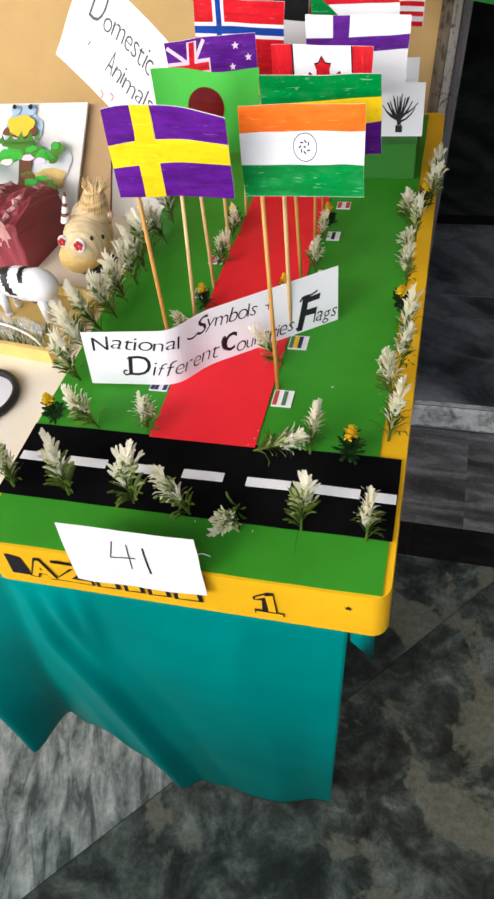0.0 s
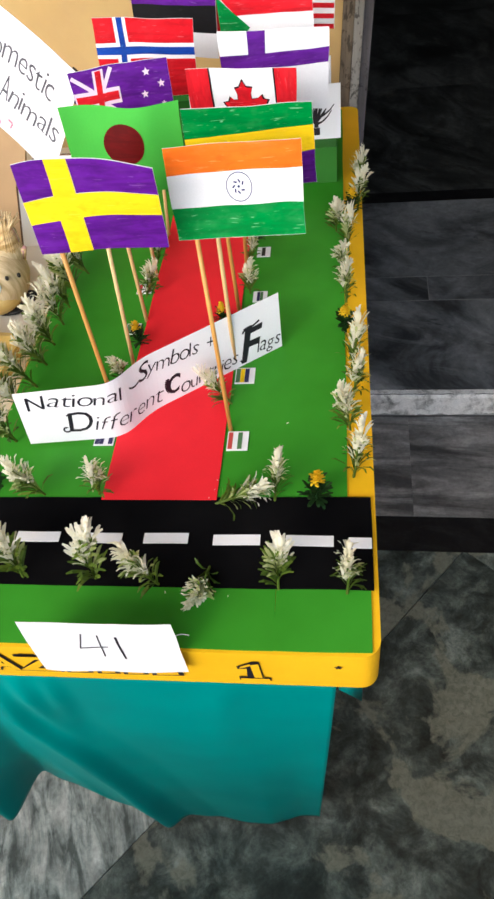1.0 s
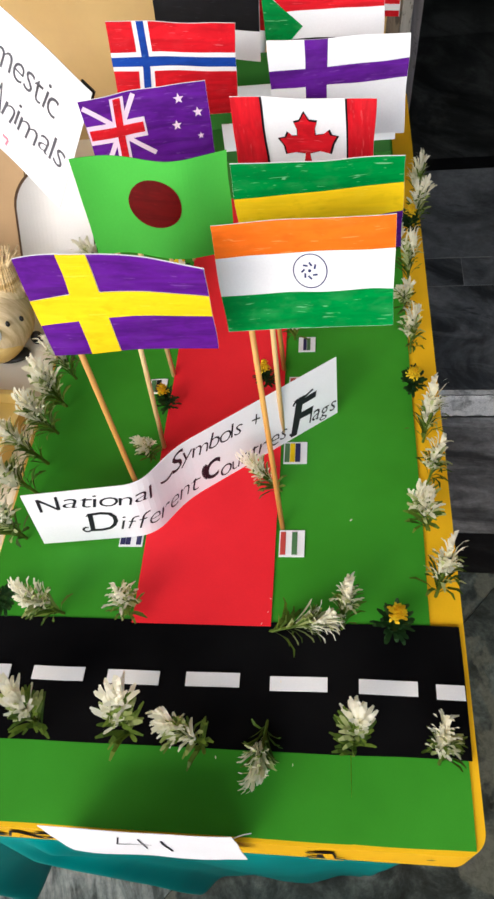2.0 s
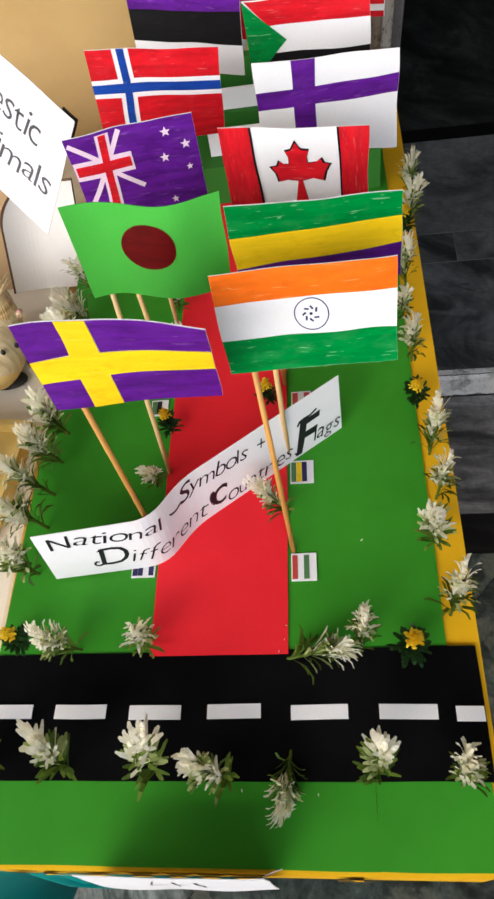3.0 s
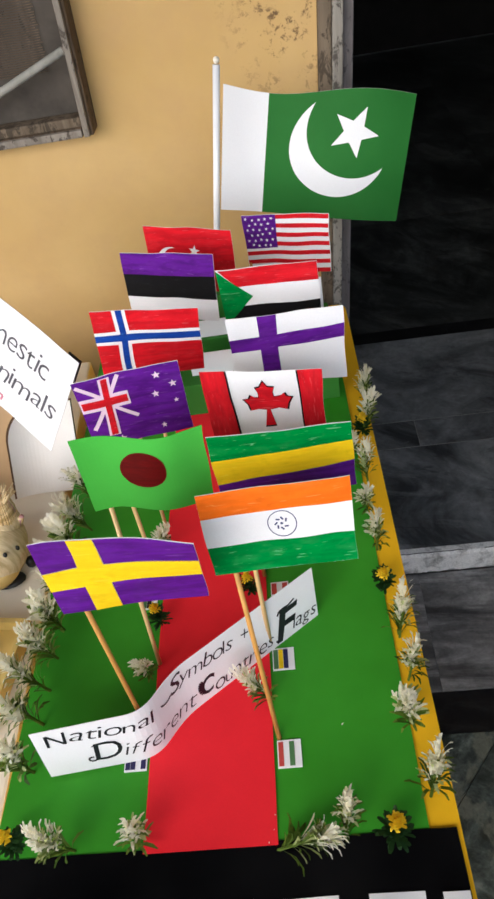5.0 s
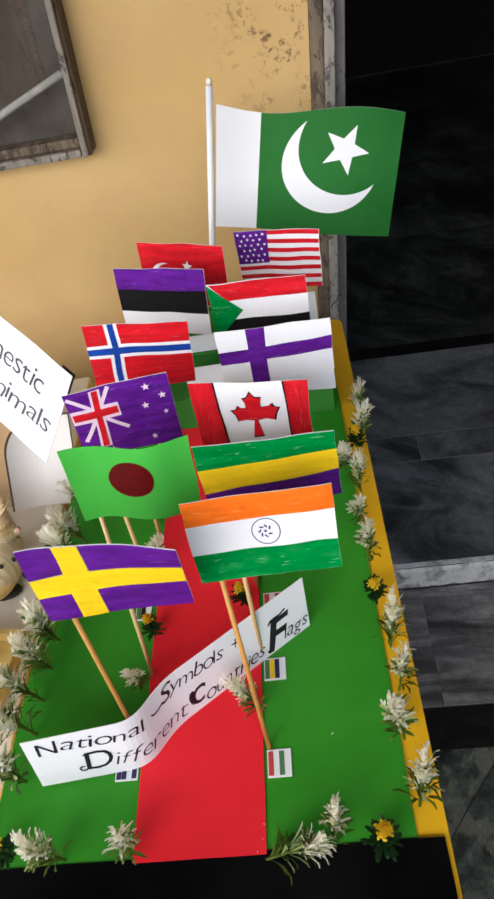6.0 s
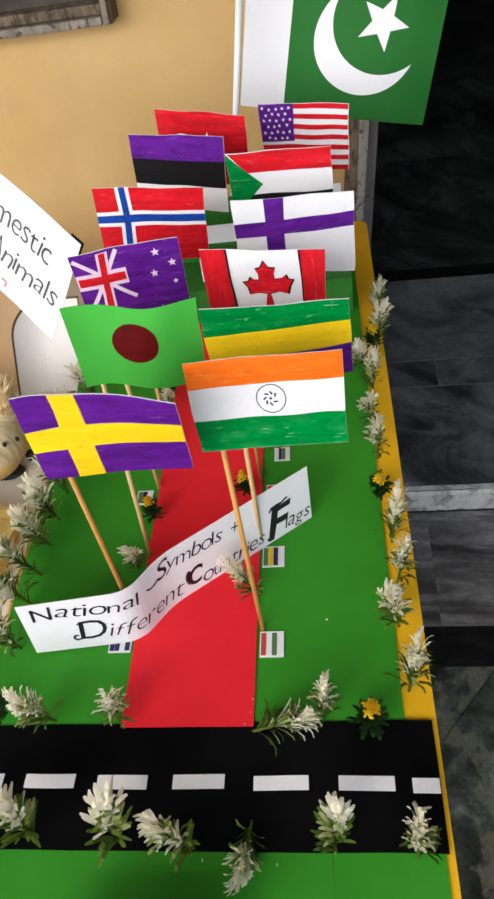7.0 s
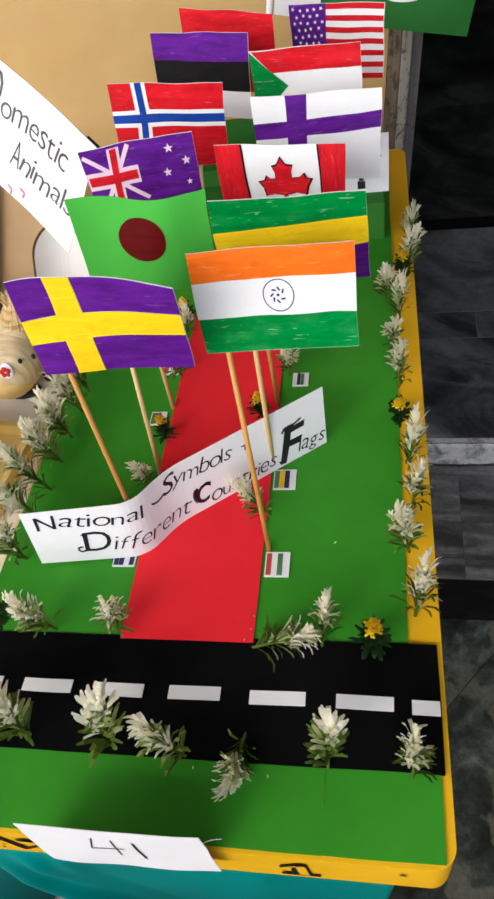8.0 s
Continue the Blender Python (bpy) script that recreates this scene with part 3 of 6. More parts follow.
# broad slabs with few joints; the narrow course between them starts with a cut piece
for y0, y1, ends in ((STEP_Y + 0.02, 0.305, (-0.4, 0.62, 1.9)), (0.305, 0.412, (-0.4, 0.185, 0.98, 1.9)), (0.412, 0.805, (-0.4, 0.70, 1.9))):
    for x0, x1 in zip(ends, ends[1:]):
        slab(rect(x0 + GAP, y0 + 2 * GAP, x1 - GAP, y1 - 2 * GAP), STEP, SLATE, step_floor)
for k in range(3):
    slab(rect(-0.4 + k * 0.76 + GAP / 8, 0.805, 0.36 + k * 0.76 - GAP / 8, 0.862), STEP, BLACK_STONE, step_floor)
# slabs past the black band, with the room's dimness in their colour
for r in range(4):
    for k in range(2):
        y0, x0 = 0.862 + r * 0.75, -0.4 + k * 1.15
        slab(rect(x0 + GAP / 4, y0 + GAP / 4, x0 + 1.15 - GAP / 4, y0 + 0.75 - GAP / 4), STEP, DIMMED_SLATE, step_floor)

DOOR0, DOOR1, DOOR_TOP = 0.010, 0.98, 2.12
# the window opening; the old frames lean a little
LEAN = 0.062


def leant(bm, from_z):
    for v in bm.verts:
        v.co.x += LEAN * (v.co.z - from_z)
    return bm


cut_x0, cut_x1, cut_z0, cut_z1 = -1.20, -0.374, 1.116, 2.1
JAMB = -0.041
wl_bm = bmesh.new()
for bx in ((-3.2, 0, -0.01, cut_x0, 0.18, 3.0), (cut_x1, 0, -0.01, JAMB, 0.18, 3.0), (cut_x0, 0, -0.01, cut_x1, 0.18, cut_z0), (cut_x0, 0, cut_z1, cut_x1, 0.18, 3.0)):
    box(*bx, bm=wl_bm)
bmesh.ops.remove_doubles(wl_bm, verts=wl_bm.verts, dist=1e-5)
setting("wall_front", leant(wl_bm, 1.0), WALL, "ochre painted plaster wall, scuffed beside the door", "wall")
setting("wall_beyond_door", leant(box(1.041, 0, -0.01, 3.6, 0.18, 3.0), 1.0), WALL, "ochre painted plaster wall on the far side of the door", "wall")
setting("wall_over_door", leant(box(JAMB, 0, DOOR_TOP + 0.061, 1.041, 0.18, 3.0), 1.0), WALL, "ochre painted plaster above the doorway", "wall")

door_frame = thing("door_frame_1", SKEW, "weathered wooden door frame with flaking pale paint", "door frame", kind="structure")
for side, x in ((1, JAMB), (-1, 1.041)):
    for name, a, b, y0, y1, paint, label in (
        ("jamb", 0.0005, 0.0195, -0.010, 0.14, MOTTLED_WOOD, "bare brown wood with flecks of old paint"),
        ("painted_strip", 0.0200, 0.0350, -0.013, 0.13, PALE_PAINT, "pale flaking paint on the door post"),
        ("stop_bead", 0.0355, 0.0510, 0.004, 0.12, GREY_PAINT, "dark grey inner strip of the post")):
        x0, x1 = sorted((x + side * a, x + side * b))
        part(name, leant(box(x0, y0, 0.0, x1, y1, DOOR_TOP, 0.002), 1.0), paint, door_frame, label)
part("head", leant(box(JAMB, -0.010, DOOR_TOP + 0.001, 1.041, 0.14, DOOR_TOP + 0.06, 0.003), 1.0), BROWN_WOOD, door_frame)

# dark room behind the doorway; near-black walls carry its darkness in their colour
setting("wall_room_back", box(-0.7, 3.9, 0, 2.0, 4.0, 3.0), ROOM_DARK, "back wall of the room, its darkness put into the colour", "wall")
setting("wall_room_side", box(-0.8, 0.182, 0, -0.7, 4.0, 3.0), ROOM_DARK, "side wall of the room, its darkness put into the colour", "wall")
setting("wall_room_other_side", box(1.9, 0.182, 0, 2.0, 3.9, 3.0), ROOM_DARK, "side wall of the room, its darkness put into the colour", "wall")
setting("ceiling", box(-0.8, 0.182, 3.0, 2.0, 4.0, 3.1), ROOM_DARK, "ceiling of the room, its darkness put into the colour", "ceiling")
# unseen slab added overhead; its reach sets how much high light comes in
setting("ceiling_porch", box(-3.2, -2.8, 3.0, 3.6, 0.18, 3.12), CEILING, "pale slab added overhead, out of view, to cut high light", "ceiling")

# added low wall, never in view: keeps low light off floor and cloth
setting("parapet", box(-3.2, -2.22, 0, 3.6, -2.08, 1.12), WALL, "ochre low wall added out of view to cut low light", "wall")

window = thing("window_1", SKEW @ pose(cut_x1 + LEAN * (cut_z0 - 1.0), 0, cut_z0), "old wooden window frame with pale beads and dusty mesh", "window", kind="structure")
wx, wz = cut_x0 - cut_x1, cut_z1 - cut_z0
OUT = -0.034
for x0, x1 in ((-0.016, -0.0005), (wx + 0.0005, wx + 0.016)):
    part("window_frame", leant(box(x0, OUT, 0.0, x1, 0.06, wz, 0.002), 0), BROWN_WOOD, window, "dark brown side of the frame")
for z0, z1 in ((0.0, 0.012), (wz - 0.02, wz)):
    part("window_frame", leant(box(wx + 0.0165, OUT + 0.002, z0, -0.0165, 0.06, z1, 0.002), 0), BROWN_WOOD, window)
for x0, x1 in ((-0.0135, -0.0045), (wx + 0.0045, wx + 0.0135)):
    part("bead", leant(box(x0, OUT - 0.009, 0.001, x1, OUT - 0.0005, wz - 0.001, 0.002), 0), WEATHERED, window, "pale worn bead on the frame's front")
for z0, z1 in ((0.001, 0.012), (wz - 0.018, wz - 0.003)):
    part("bead", leant(box(wx + 0.0155, OUT - 0.007, z0, -0.0155, OUT + 0.001, z1, 0.002), 0), WEATHERED, window, "pale worn bead on the frame's front")
part("mesh_panel", leant(box(wx + 0.01, 0.002, 0.0, -0.010, 0.008, wz), 0), NET, window, "dusty dark wire mesh")
wires = bmesh.new()
for k in range(84):
    box(wx + 0.031, -0.0012, 0.085 + k * 0.0031, -0.052 - 0.006 * noise.noise(Vector((k * 0.7, 2, 0))), 0.0004, 0.0858 + k * 0.0031, bm=wires)
part("wire", leant(wires, 0), BROWN_WOOD, window, "fine horizontal wires")
part("stay_bar", rod((-0.006, OUT - 0.004, 0.117), (-0.50, OUT + 0.006, -0.068), 0.0055, 0.0055, 12), ROD_PAINT, window, "pale round stay rod", True)
knot = bmesh.new()
bmesh.ops.create_uvsphere(knot, u_segments=10, v_segments=8, radius=0.0058, matrix=Matrix.Translation((-0.006, OUT - 0.004, 0.117)))
part("rod_end", knot, WEATHERED, window, "bent end of the stay rod", True)
part("dirt_ledge", leant(box(wx + 0.017, OUT + 0.006, 0.012, -0.017, 0.0, 0.026, 0.003), 0), MOTTLED_WOOD, window, "dusty ledge behind the lower rail")


# ---- table, cloth, boards ----
TOP = 0.80
table = thing("table", pose(-0.33, 0.55, 0), "plain wooden table under the display, mostly covered by teal cloth", "table")
part("tabletop", box(-0.62, -0.475, 0.70, 0.49, 0.47, 0.728, 0.004), TABLE_WOOD, table)
for lx in (-0.55, 0.42):
    for ly in (-0.41, 0.40):
        part("leg", box(lx - 0.022, ly - 0.022, 0.0, lx + 0.022, ly + 0.022, 0.70, 0.003), TABLE_WOOD, table)


def drape():
    """Front drop of the cloth, with broad folds and an uneven hem, and a short flap round the corner."""
    b = bmesh.new()
    nu, nv = 220, 60
    x0, x1 = -0.80, 0.166

    def between(x, knots):
        for (a, p), (c, q) in zip(knots, knots[1:]):
            if x <= c:
                k = min(1.0, max(0.0, (x - a) / (c - a)))
                return p + (q - p) * k
        return knots[-1][1]

    def hem(x):
        return between(x, ((-0.8, 0.16), (-0.5, 0.13), (-0.385, 0.092), (-0.370, 0.090), (-0.350, 0.084), (-0.325, 0.080), (-0.28, 0.126), (-0.24, 0.154), (-0.18, 0.196), (-0.155, 0.198), (-0.115, 0.106), (-0.06, 0.044), (-0.03, 0.026), (0.06, 0.030), (0.17, 0.046)))

    def crease(x, s):
        """How far the cloth stands out: two ridges that fan out from the top towards the hem."""
        ridge, valley = -0.37 - 0.01 * s, -0.196 - 0.164 * s
        crest = max(valley + 0.012, between(s, ((0.0, -0.185), (0.25, -0.188), (0.5, -0.155), (1.0, -0.112))))
        out = between(x, ((-0.8, 0.0), (ridge - 0.22, 0.016), (ridge - 0.10, -0.035), (ridge, 0.034), (valley, -0.046), (crest, 0.048), (crest + 0.022, 0.016), (crest + 0.075, -0.002), (0.06, 0.003), (0.12, -0.005), (0.17, -0.002)))
        return out * s ** 0.8

    def fold(x, s):
        f = sum(crease(x + d, s) * w for d, w in ((-0.006, 0.25), (-0.002, 0.25), (0.002, 0.25), (0.006, 0.25)))
        f += 0.0035 * math.sin(26 * x + 2.2 - 1.3 * s) * s + 0.003 * noise.noise(Vector((x * 14, s * 5, 2))) * s
        f += 0.013 * math.exp(-(((x + 0.150 - 0.01 * s) / 0.013) ** 2)) * max(0.0, 1 - 2.2 * s) * min(1.0, 9 * s)
        f += 0.008 * math.exp(-(((x + 0.118 + 0.05 * s) / 0.011) ** 2)) * max(0.0, 1 - 2.6 * s) * min(1.0, 9 * s)
        f += 0.005 * math.exp(-(((x - 0.060 + 0.10 * s) / 0.020) ** 2)) * max(0.0, 1 - 3.0 * s) * min(1.0, 9 * s)
        return f

    g = []
    for j in range(nv + 1):
        s = j / nv
        row = []
        for i in range(nu + 1):
            x = x0 + (x1 - x0) * i / nu
            pull = -0.036 * s * max(0.0, (x - 0.02) / 0.146)
            # the side towards the foam sheet flares out
            wide = min(1.0, max(0.0, (-0.150 - x) / 0.12))
            wide = wide * wide * (3 - 2 * wide)
            pull += 0.060 * wide * s
            z = 0.738 + (hem(x) + 0.150 * wide - 0.738) * s
            row.append(b.verts.new((x + pull, 0.050 - fold(x, s) + (0.040 - 0.010 * min(1.0, max(0.0, (x + 0.13) / 0.13))) * s ** 1.3 - 0.040 * wide * s, z)))
        g.append(row)
    for j in range(nv):
        for i in range(nu):
            b.faces.new((g[j][i], g[j][i + 1], g[j + 1][i + 1], g[j + 1][i]))
    # flap along the side of the table
    last, prev = 14, None
    for k in range(last + 1):
        y = 0.054 + 0.90 * k / last
        side = (0.167, 0.190, 0.178)[min(k, 2)]
        y = (0.054, 0.064, y)[min(k, 2)]
        col = [b.verts.new((side + 0.004 * math.sin(9 * k) * (k > 1), y, z)) for z in (0.738, 0.70, (0.69, 0.635, 0.66 + 0.02 * math.cos(2.1 * k + 0.6))[min(k, 2)])]
        if prev:
            for r in range(2):
                b.faces.new((prev[r], col[r], col[r + 1], prev[r + 1]))
        prev = col
    # the cloth lies on the table under the boards
    flat = [b.verts.new(p) for p in ((x0, 0.05, 0.7305), (0.172, 0.05, 0.7305), (0.172, 0.98, 0.7305), (x0, 0.98, 0.7305))]
    b.faces.new(flat)
    return b


cloth = finish("tablecloth", drape(), TEAL, smooth=True)
cloth.modifiers.new("thickness", "SOLIDIFY").thickness = 0.0012
tagged(cloth, "teal satin cloth hanging in loose folds from the table", "tablecloth")

BOARD = pose(0.2, 0.1, TOP, 0, 0, -1.4)
board = thing("display_board", BOARD, "yellow foam board topped with green, black and red paper", "display board")
BX0, BX1, BY0, BY1 = -0.408, 0.004, -0.061, 0.925


def slab_round(x0, y0, x1, y1, z0, z1, r, k=16):
    pts = []
    for cx, cy, a0 in ((x1 - r, y0 + r, -90), (x1 - r, y1 - r, 0), (x0 + r, y1 - r, 90), (x0 + r, y0 + r, 180)):
        for i in range(k + 1):
            a = radians(a0 + 90 * i / k)
            pts.append((cx + r * math.cos(a), cy + r * math.sin(a)))
    b = prism(pts, z0, z1)
    rims = [e for e in b.edges if abs(e.verts[0].co.z - e.verts[1].co.z) < 1e-6]
    bmesh.ops.bevel(b, geom=rims, offset=0.004, segments=2, affect="EDGES")
    return b


part("board_body", slab_round(BX0, BY0, BX1, BY1, -0.066, 0.0, 0.016), YELLOW_SHEET, board, "yellow paper wrapped round thick foam")


def flat_sheet(name, x0, y0, x1, y1, z, material, label="", seed=0, wave=0.0006, corner=0.0):
    """Paper laid on the board: a thin grid with slightly wavering edges."""
    rng = random.Random(seed)
    b = bmesh.new()
    nx, ny = max(2, int((x1 - x0) / 0.012)), max(2, int((y1 - y0) / 0.012))
    off = rng.uniform(0, 50)
    g = []
    for j in range(ny + 1):
        row = []
        for i in range(nx + 1):
            x, y = x0 + (x1 - x0) * i / nx, y0 + (y1 - y0) * j / ny
            q = noise.noise(Vector((x * 9 + off, y * 9, 0)))
            ex = 0.0012 * noise.noise(Vector((off, y * 14, 3))) if i in (0, nx) else 0
            ey = 0.0012 * noise.noise(Vector((x * 14, off, 7))) if j in (0, ny) else 0
            row.append(b.verts.new((x + ex, y + ey, z + wave * max(0, q))))
        g.append(row)
    for j in range(ny):
        for i in range(nx):
            b.faces.new((g[j][i], g[j][i + 1], g[j + 1][i + 1], g[j + 1][i]))
    ext = bmesh.ops.extrude_face_region(b, geom=b.faces[:])["geom"]
    for v in ext:
        if isinstance(v, bmesh.types.BMVert):
            v.co.z -= 0.0012
    return part(name, b, material, board, label, smooth=False)


flat_sheet("green_paper", BX0 + 0.005, BY0 + 0.003, -0.0875, 0.001, 0.0016, GREEN_SHEET, "green chart paper along the front", 1)
flat_sheet("green_paper", -0.0872, BY0 + 0.003, -0.003, 0.001, 0.0016, GREEN_SHEET, "green chart paper along the front", 2)
flat_sheet("road_paper", BX0 - 0.001, 0.0, 0.0, 0.101, 0.0030, BLACK_SHEET, "black paper road", 3)
flat_sheet("green_paper", BX0 - 0.001, 0.1015, -0.0225, BY1 - 0.012, 0.0018, GREEN_SHEET, "green chart paper lawn", 4)
flat_sheet("carpet_paper", -0.2705, 0.0975, -0.1515, 0.745, 0.0036, RED_SHEET, "red paper carpet down the middle", 5)
for k, (x0d, x1d, y0d) in enumerate(((-0.4040, -0.3680, 0.0470), (-0.3478, -0.3035, 0.0470), (-0.2835, -0.2400, 0.0458), (-0.2178, -0.1742, 0.0458), (-0.1500, -0.1048, 0.0445), (-0.0806, -0.0358, 0.0445), (-0.0220, -0.0008, 0.0425))):
    flat_sheet("road_dash", x0d, y0d, x1d, y0d + 0.0112, 0.0045, WHITE, "white paper lane mark", 10 + k, 0.0002)


def face_on_front(bm, x, z, w, h, name, material, label=""):
    """Flat shapes glued upright to the front face of the board."""
    bm = fitted(bm, x, z, w, h)
    for v in bm.verts:
        v.co = (v.co.x, BY0 - 0.0012, v.co.y)
    return part(name, bm, material, board, label)


one = [(0, 0), (1, 0), (1, 0.16), (0.78, 0.16), (0.72, 1), (0.50, 1), (0.0, 0.74), (0.02, 0.60), (0.30, 0.62), (0.26, 0.18), (0, 0.20)]
face_on_front(shapes(one), -0.121, -0.054, 0.029, 0.040, "numeral", PEN, "hand-drawn black outlined numeral")
for bm, x, z, w, h in ((shapes([(0.2, 0), (1, 0), (0.85, 1), (0, 0.9)]), -0.1085, -0.0465, 0.0088, 0.0300), (shapes(rect(0, 0, 1, 1)), -0.1195, -0.0526, 0.0262, 0.0040), (shapes([(0, 0), (1, 0.55), (1, 1), (0.1, 0.35)]), -0.1185, -0.0268, 0.0100, 0.0100)):
    inner_one = face_on_front(bm, x, z, w, h, "numeral_fill", YELLOW_SHEET)
    inner_one.location.y = -0.0008
for letter, x, w in (("A", -0.358, 0.034), ("Z", -0.331, 0.050)):
    face_on_front(writing(letter, 1.0, 0.085), x, -0.0505, w, 0.0375, "letter", PEN, "hand-drawn black outlined letter")
    inner = face_on_front(writing(letter, 1.0, 0.035), x + 0.0034, -0.0475, w - 0.0072, 0.0310, "letter_fill", YELLOW_SHEET)
    inner.location.y = -0.0008
face_on_front(shapes([(0, 0), (0.95, 0), (0.8, 0.9), (0.1, 1)]), -0.378, -0.0475, 0.022, 0.0345, "letter_shade", PEN, "black block beside the letters")
face_on_front(shapes([(0, 0.2), (0.9, 0.0), (1, 0.7), (0.1, 1)]), -0.322, -0.0185, 0.034, 0.0060, "letter_shade", PEN)
for xk, wk in ((-0.284, 0.026), (-0.254, 0.022), (-0.229, 0.024), (-0.202, 0.030)):
    face_on_front(shapes([(0, 0), (1, 0.03), (0.96, 1), (0.05, 0.97)]), xk, -0.051, wk, 0.037, "lettering_bar", PEN)
    bar = face_on_front(shapes([(0, 0), (1, 0.05), (0.9, 1), (0.1, 0.95)]), xk + 0.005, -0.0475, wk - 0.009, 0.029, "lettering_bar", YELLOW_SHEET)
    bar.location.y = -0.0008
face_on_front(shapes(star(0, 0, 1, 1, 5, 0.5)), -0.036, -0.024, 0.008, 0.007, "ink_spot", PEN)

foam_base = finish("foam_sheet", box(-0.82, 0.115, 0.7325, -0.2135, 0.99, 0.786, 0.004), CREAM)
tagged(foam_base, "cream foam sheet carrying a model farm, beside the green board", "foam sheet")


# ---- paper with writing ----
def upright(xl, yl, zl, xr, yr, zr, h, lean=(0, 0), slip=(0, 0), bow=0.0, arch=0.0, wave=0.0):
    """A sheet whose top edge goes from l to r. lean, slip: how far its left and right sides run to +y and +x on their way down;
    bow: swells toward -y; arch: the top edge's middle rises; wave: ripples along its width."""
    a, b = Vector((xl, yl, zl)), Vector((xr, yr, zr))
    left, right = (Vector((slip[k], lean[k], -1)).normalized() * h for k in (0, 1))

    def at(u, v):
        p = a.lerp(b, u) + left.lerp(right, u) * (1 - v)
        p.y += -bow * math.sin(math.pi * min(1.2, max(-0.2, u))) + wave * (math.sin(2 * math.pi * u + 0.6) - 0.56)
        p.z += arch * 4 * u * (1 - u) * (0.3 + 0.7 * v)
        q = Vector((u * 3.1 + xl * 40, v * 2.3 + yl * 40, zl * 40))
        p += 0.0014 * noise.noise_vector(q)
        return p

    return at


BANNER = 0.320


def banner_line():
    """The strip's way over the board: straight, bent sharply back near its first third, then easing off."""
    turns = ((0.0, 5.3), (0.088, 5.3), (0.118, 54.0), (0.132, 54.0), (0.164, 34.5), (0.4, 34.5))
    pts, x, y, step = [], -0.1613, 0.2892, BANNER / 640
    for k in range(660):
        pts.append((x, y))
        q = (k + 0.5) * step
        for (a, p), (c, r) in zip(turns, turns[1:]):
            if q <= c:
                heading = radians(p + (r - p) * (q - a) / (c - a))
                break
        x += math.cos(heading) * step
        y += math.sin(heading) * step
    return pts


BANNER_LINE = banner_line()


def banner_at(u, v):
    q = min(658.9, max(0.0, u * 640))
    (x0, y0), (x1, y1), f = BANNER_LINE[int(q)], BANNER_LINE[int(q) + 1], q - int(q)
    return Vector((x0 + (x1 - x0) * f, y0 + (y1 - y0) * f - 0.0103 * (1 - v), 0.8067 + 0.0672 * v - 0.003 * (1 - v) * min(1.0, u * 4)))


sheet = Sheet(banner_at, 30, 4)
banner = thing("paper_banner", pose(0, 0, 0), "bent white paper strip with handwritten title on the board", "banner")
strip = part("paper_strip", sheet.body(), WHITE, banner)
for n, (text, u0, v0, u1, v1, tall, bold, slant, sag) in enumerate((
    ("N", 0.034, 0.665, 0.092, 0.675, 0.165, 0.000, 0.10, 0.0),
    ("ational", 0.098, 0.695, 0.348, 0.630, 0.165, -0.010, 0.18, 0.02),
    ("S", 0.430, 0.665, 0.466, 0.68, 0.170, 0.002, 0.30, 0.0),
    ("ymbols", 0.466, 0.705, 0.660, 0.625, 0.165, -0.012, 0.25, 0.04),
    ("+", 0.698, 0.62, 0.728, 0.61, 0.170, -0.008, 0.10, 0.0),
    ("D", 0.150, 0.185, 0.228, 0.185, 0.240, 0.000, 0.12, 0.0),
    ("ifferent", 0.234, 0.185, 0.500, 0.110, 0.185, -0.016, 0.30, 0.09),
    ("C", 0.522, 0.150, 0.574, 0.155, 0.215, 0.024, 0.22, 0.0),
    ("ountries", 0.575, 0.080, 0.806, 0.095, 0.175, -0.012, 0.20, 0.0),
    ("F", 0.826, 0.090, 0.900, 0.095, 0.390, 0.020, 0.22, 0.0),
    ("lags", 0.893, 0.115, 0.988, 0.095, 0.175, -0.006, 0.22, 0.0))):
    part("word", sheet.lay(penned(text, u0, v0, u1, v1, tall, bold, slant, n), 0.0004), PEN, strip, "black handwritten lettering")
# entry strokes and loops of the capitals
ASPECT = BANNER / 0.067
for name, pts, w in (
    ("flourish", curl(0.408, 0.745, 0.026, 0.085, 200, 330), 0.030),
    ("flourish", curl(0.140, 0.235, 0.011, 0.045, 60, 350), 0.032),
    ("flourish", [(0.151, 0.50), (0.165, 0.53), (0.185, 0.53)], 0.04),
    ("flourish", curl(0.546, 0.305, 0.019, 0.13, 110, 250), 0.075),
    ("flourish", [(0.842, 0.58), (0.848, 0.63), (0.862, 0.645), (0.885, 0.640), (0.914, 0.69)], 0.055),
    ("flourish", [(0.822, 0.12), (0.828, 0.07), (0.840, 0.09)], 0.05)):
    part(name, sheet.lay(shapes(*stroke(pts, w, ASPECT)), 0.0005), PEN, strip, "pen flourish")

card_sheet = Sheet(upright(-0.0950, 0.0405, 0.8600, 0.0355, 0.0385, 0.8610, 0.083, (-0.05, -0.05), (0, 0), 0.001), 8, 4)
number_card = thing("number_card", pose(0, 0, 0), "white paper card with a handwritten number at the board's edge", "card")
card_page = part("paper_sheet", card_sheet.body(), WHITE, number_card)
part("number", card_sheet.lay(fitted(shapes(line(0.30, 1.0, 0.0, 0.38, 0.042, 1.0), line(0.0, 0.38, 1.0, 0.44, 0.042, 1.0), line(0.80, 0.95, 0.72, 0.0, 0.046, 1.0)), 0.335, 0.34, 0.205, 0.48), 0.0004), PEN, card_page)
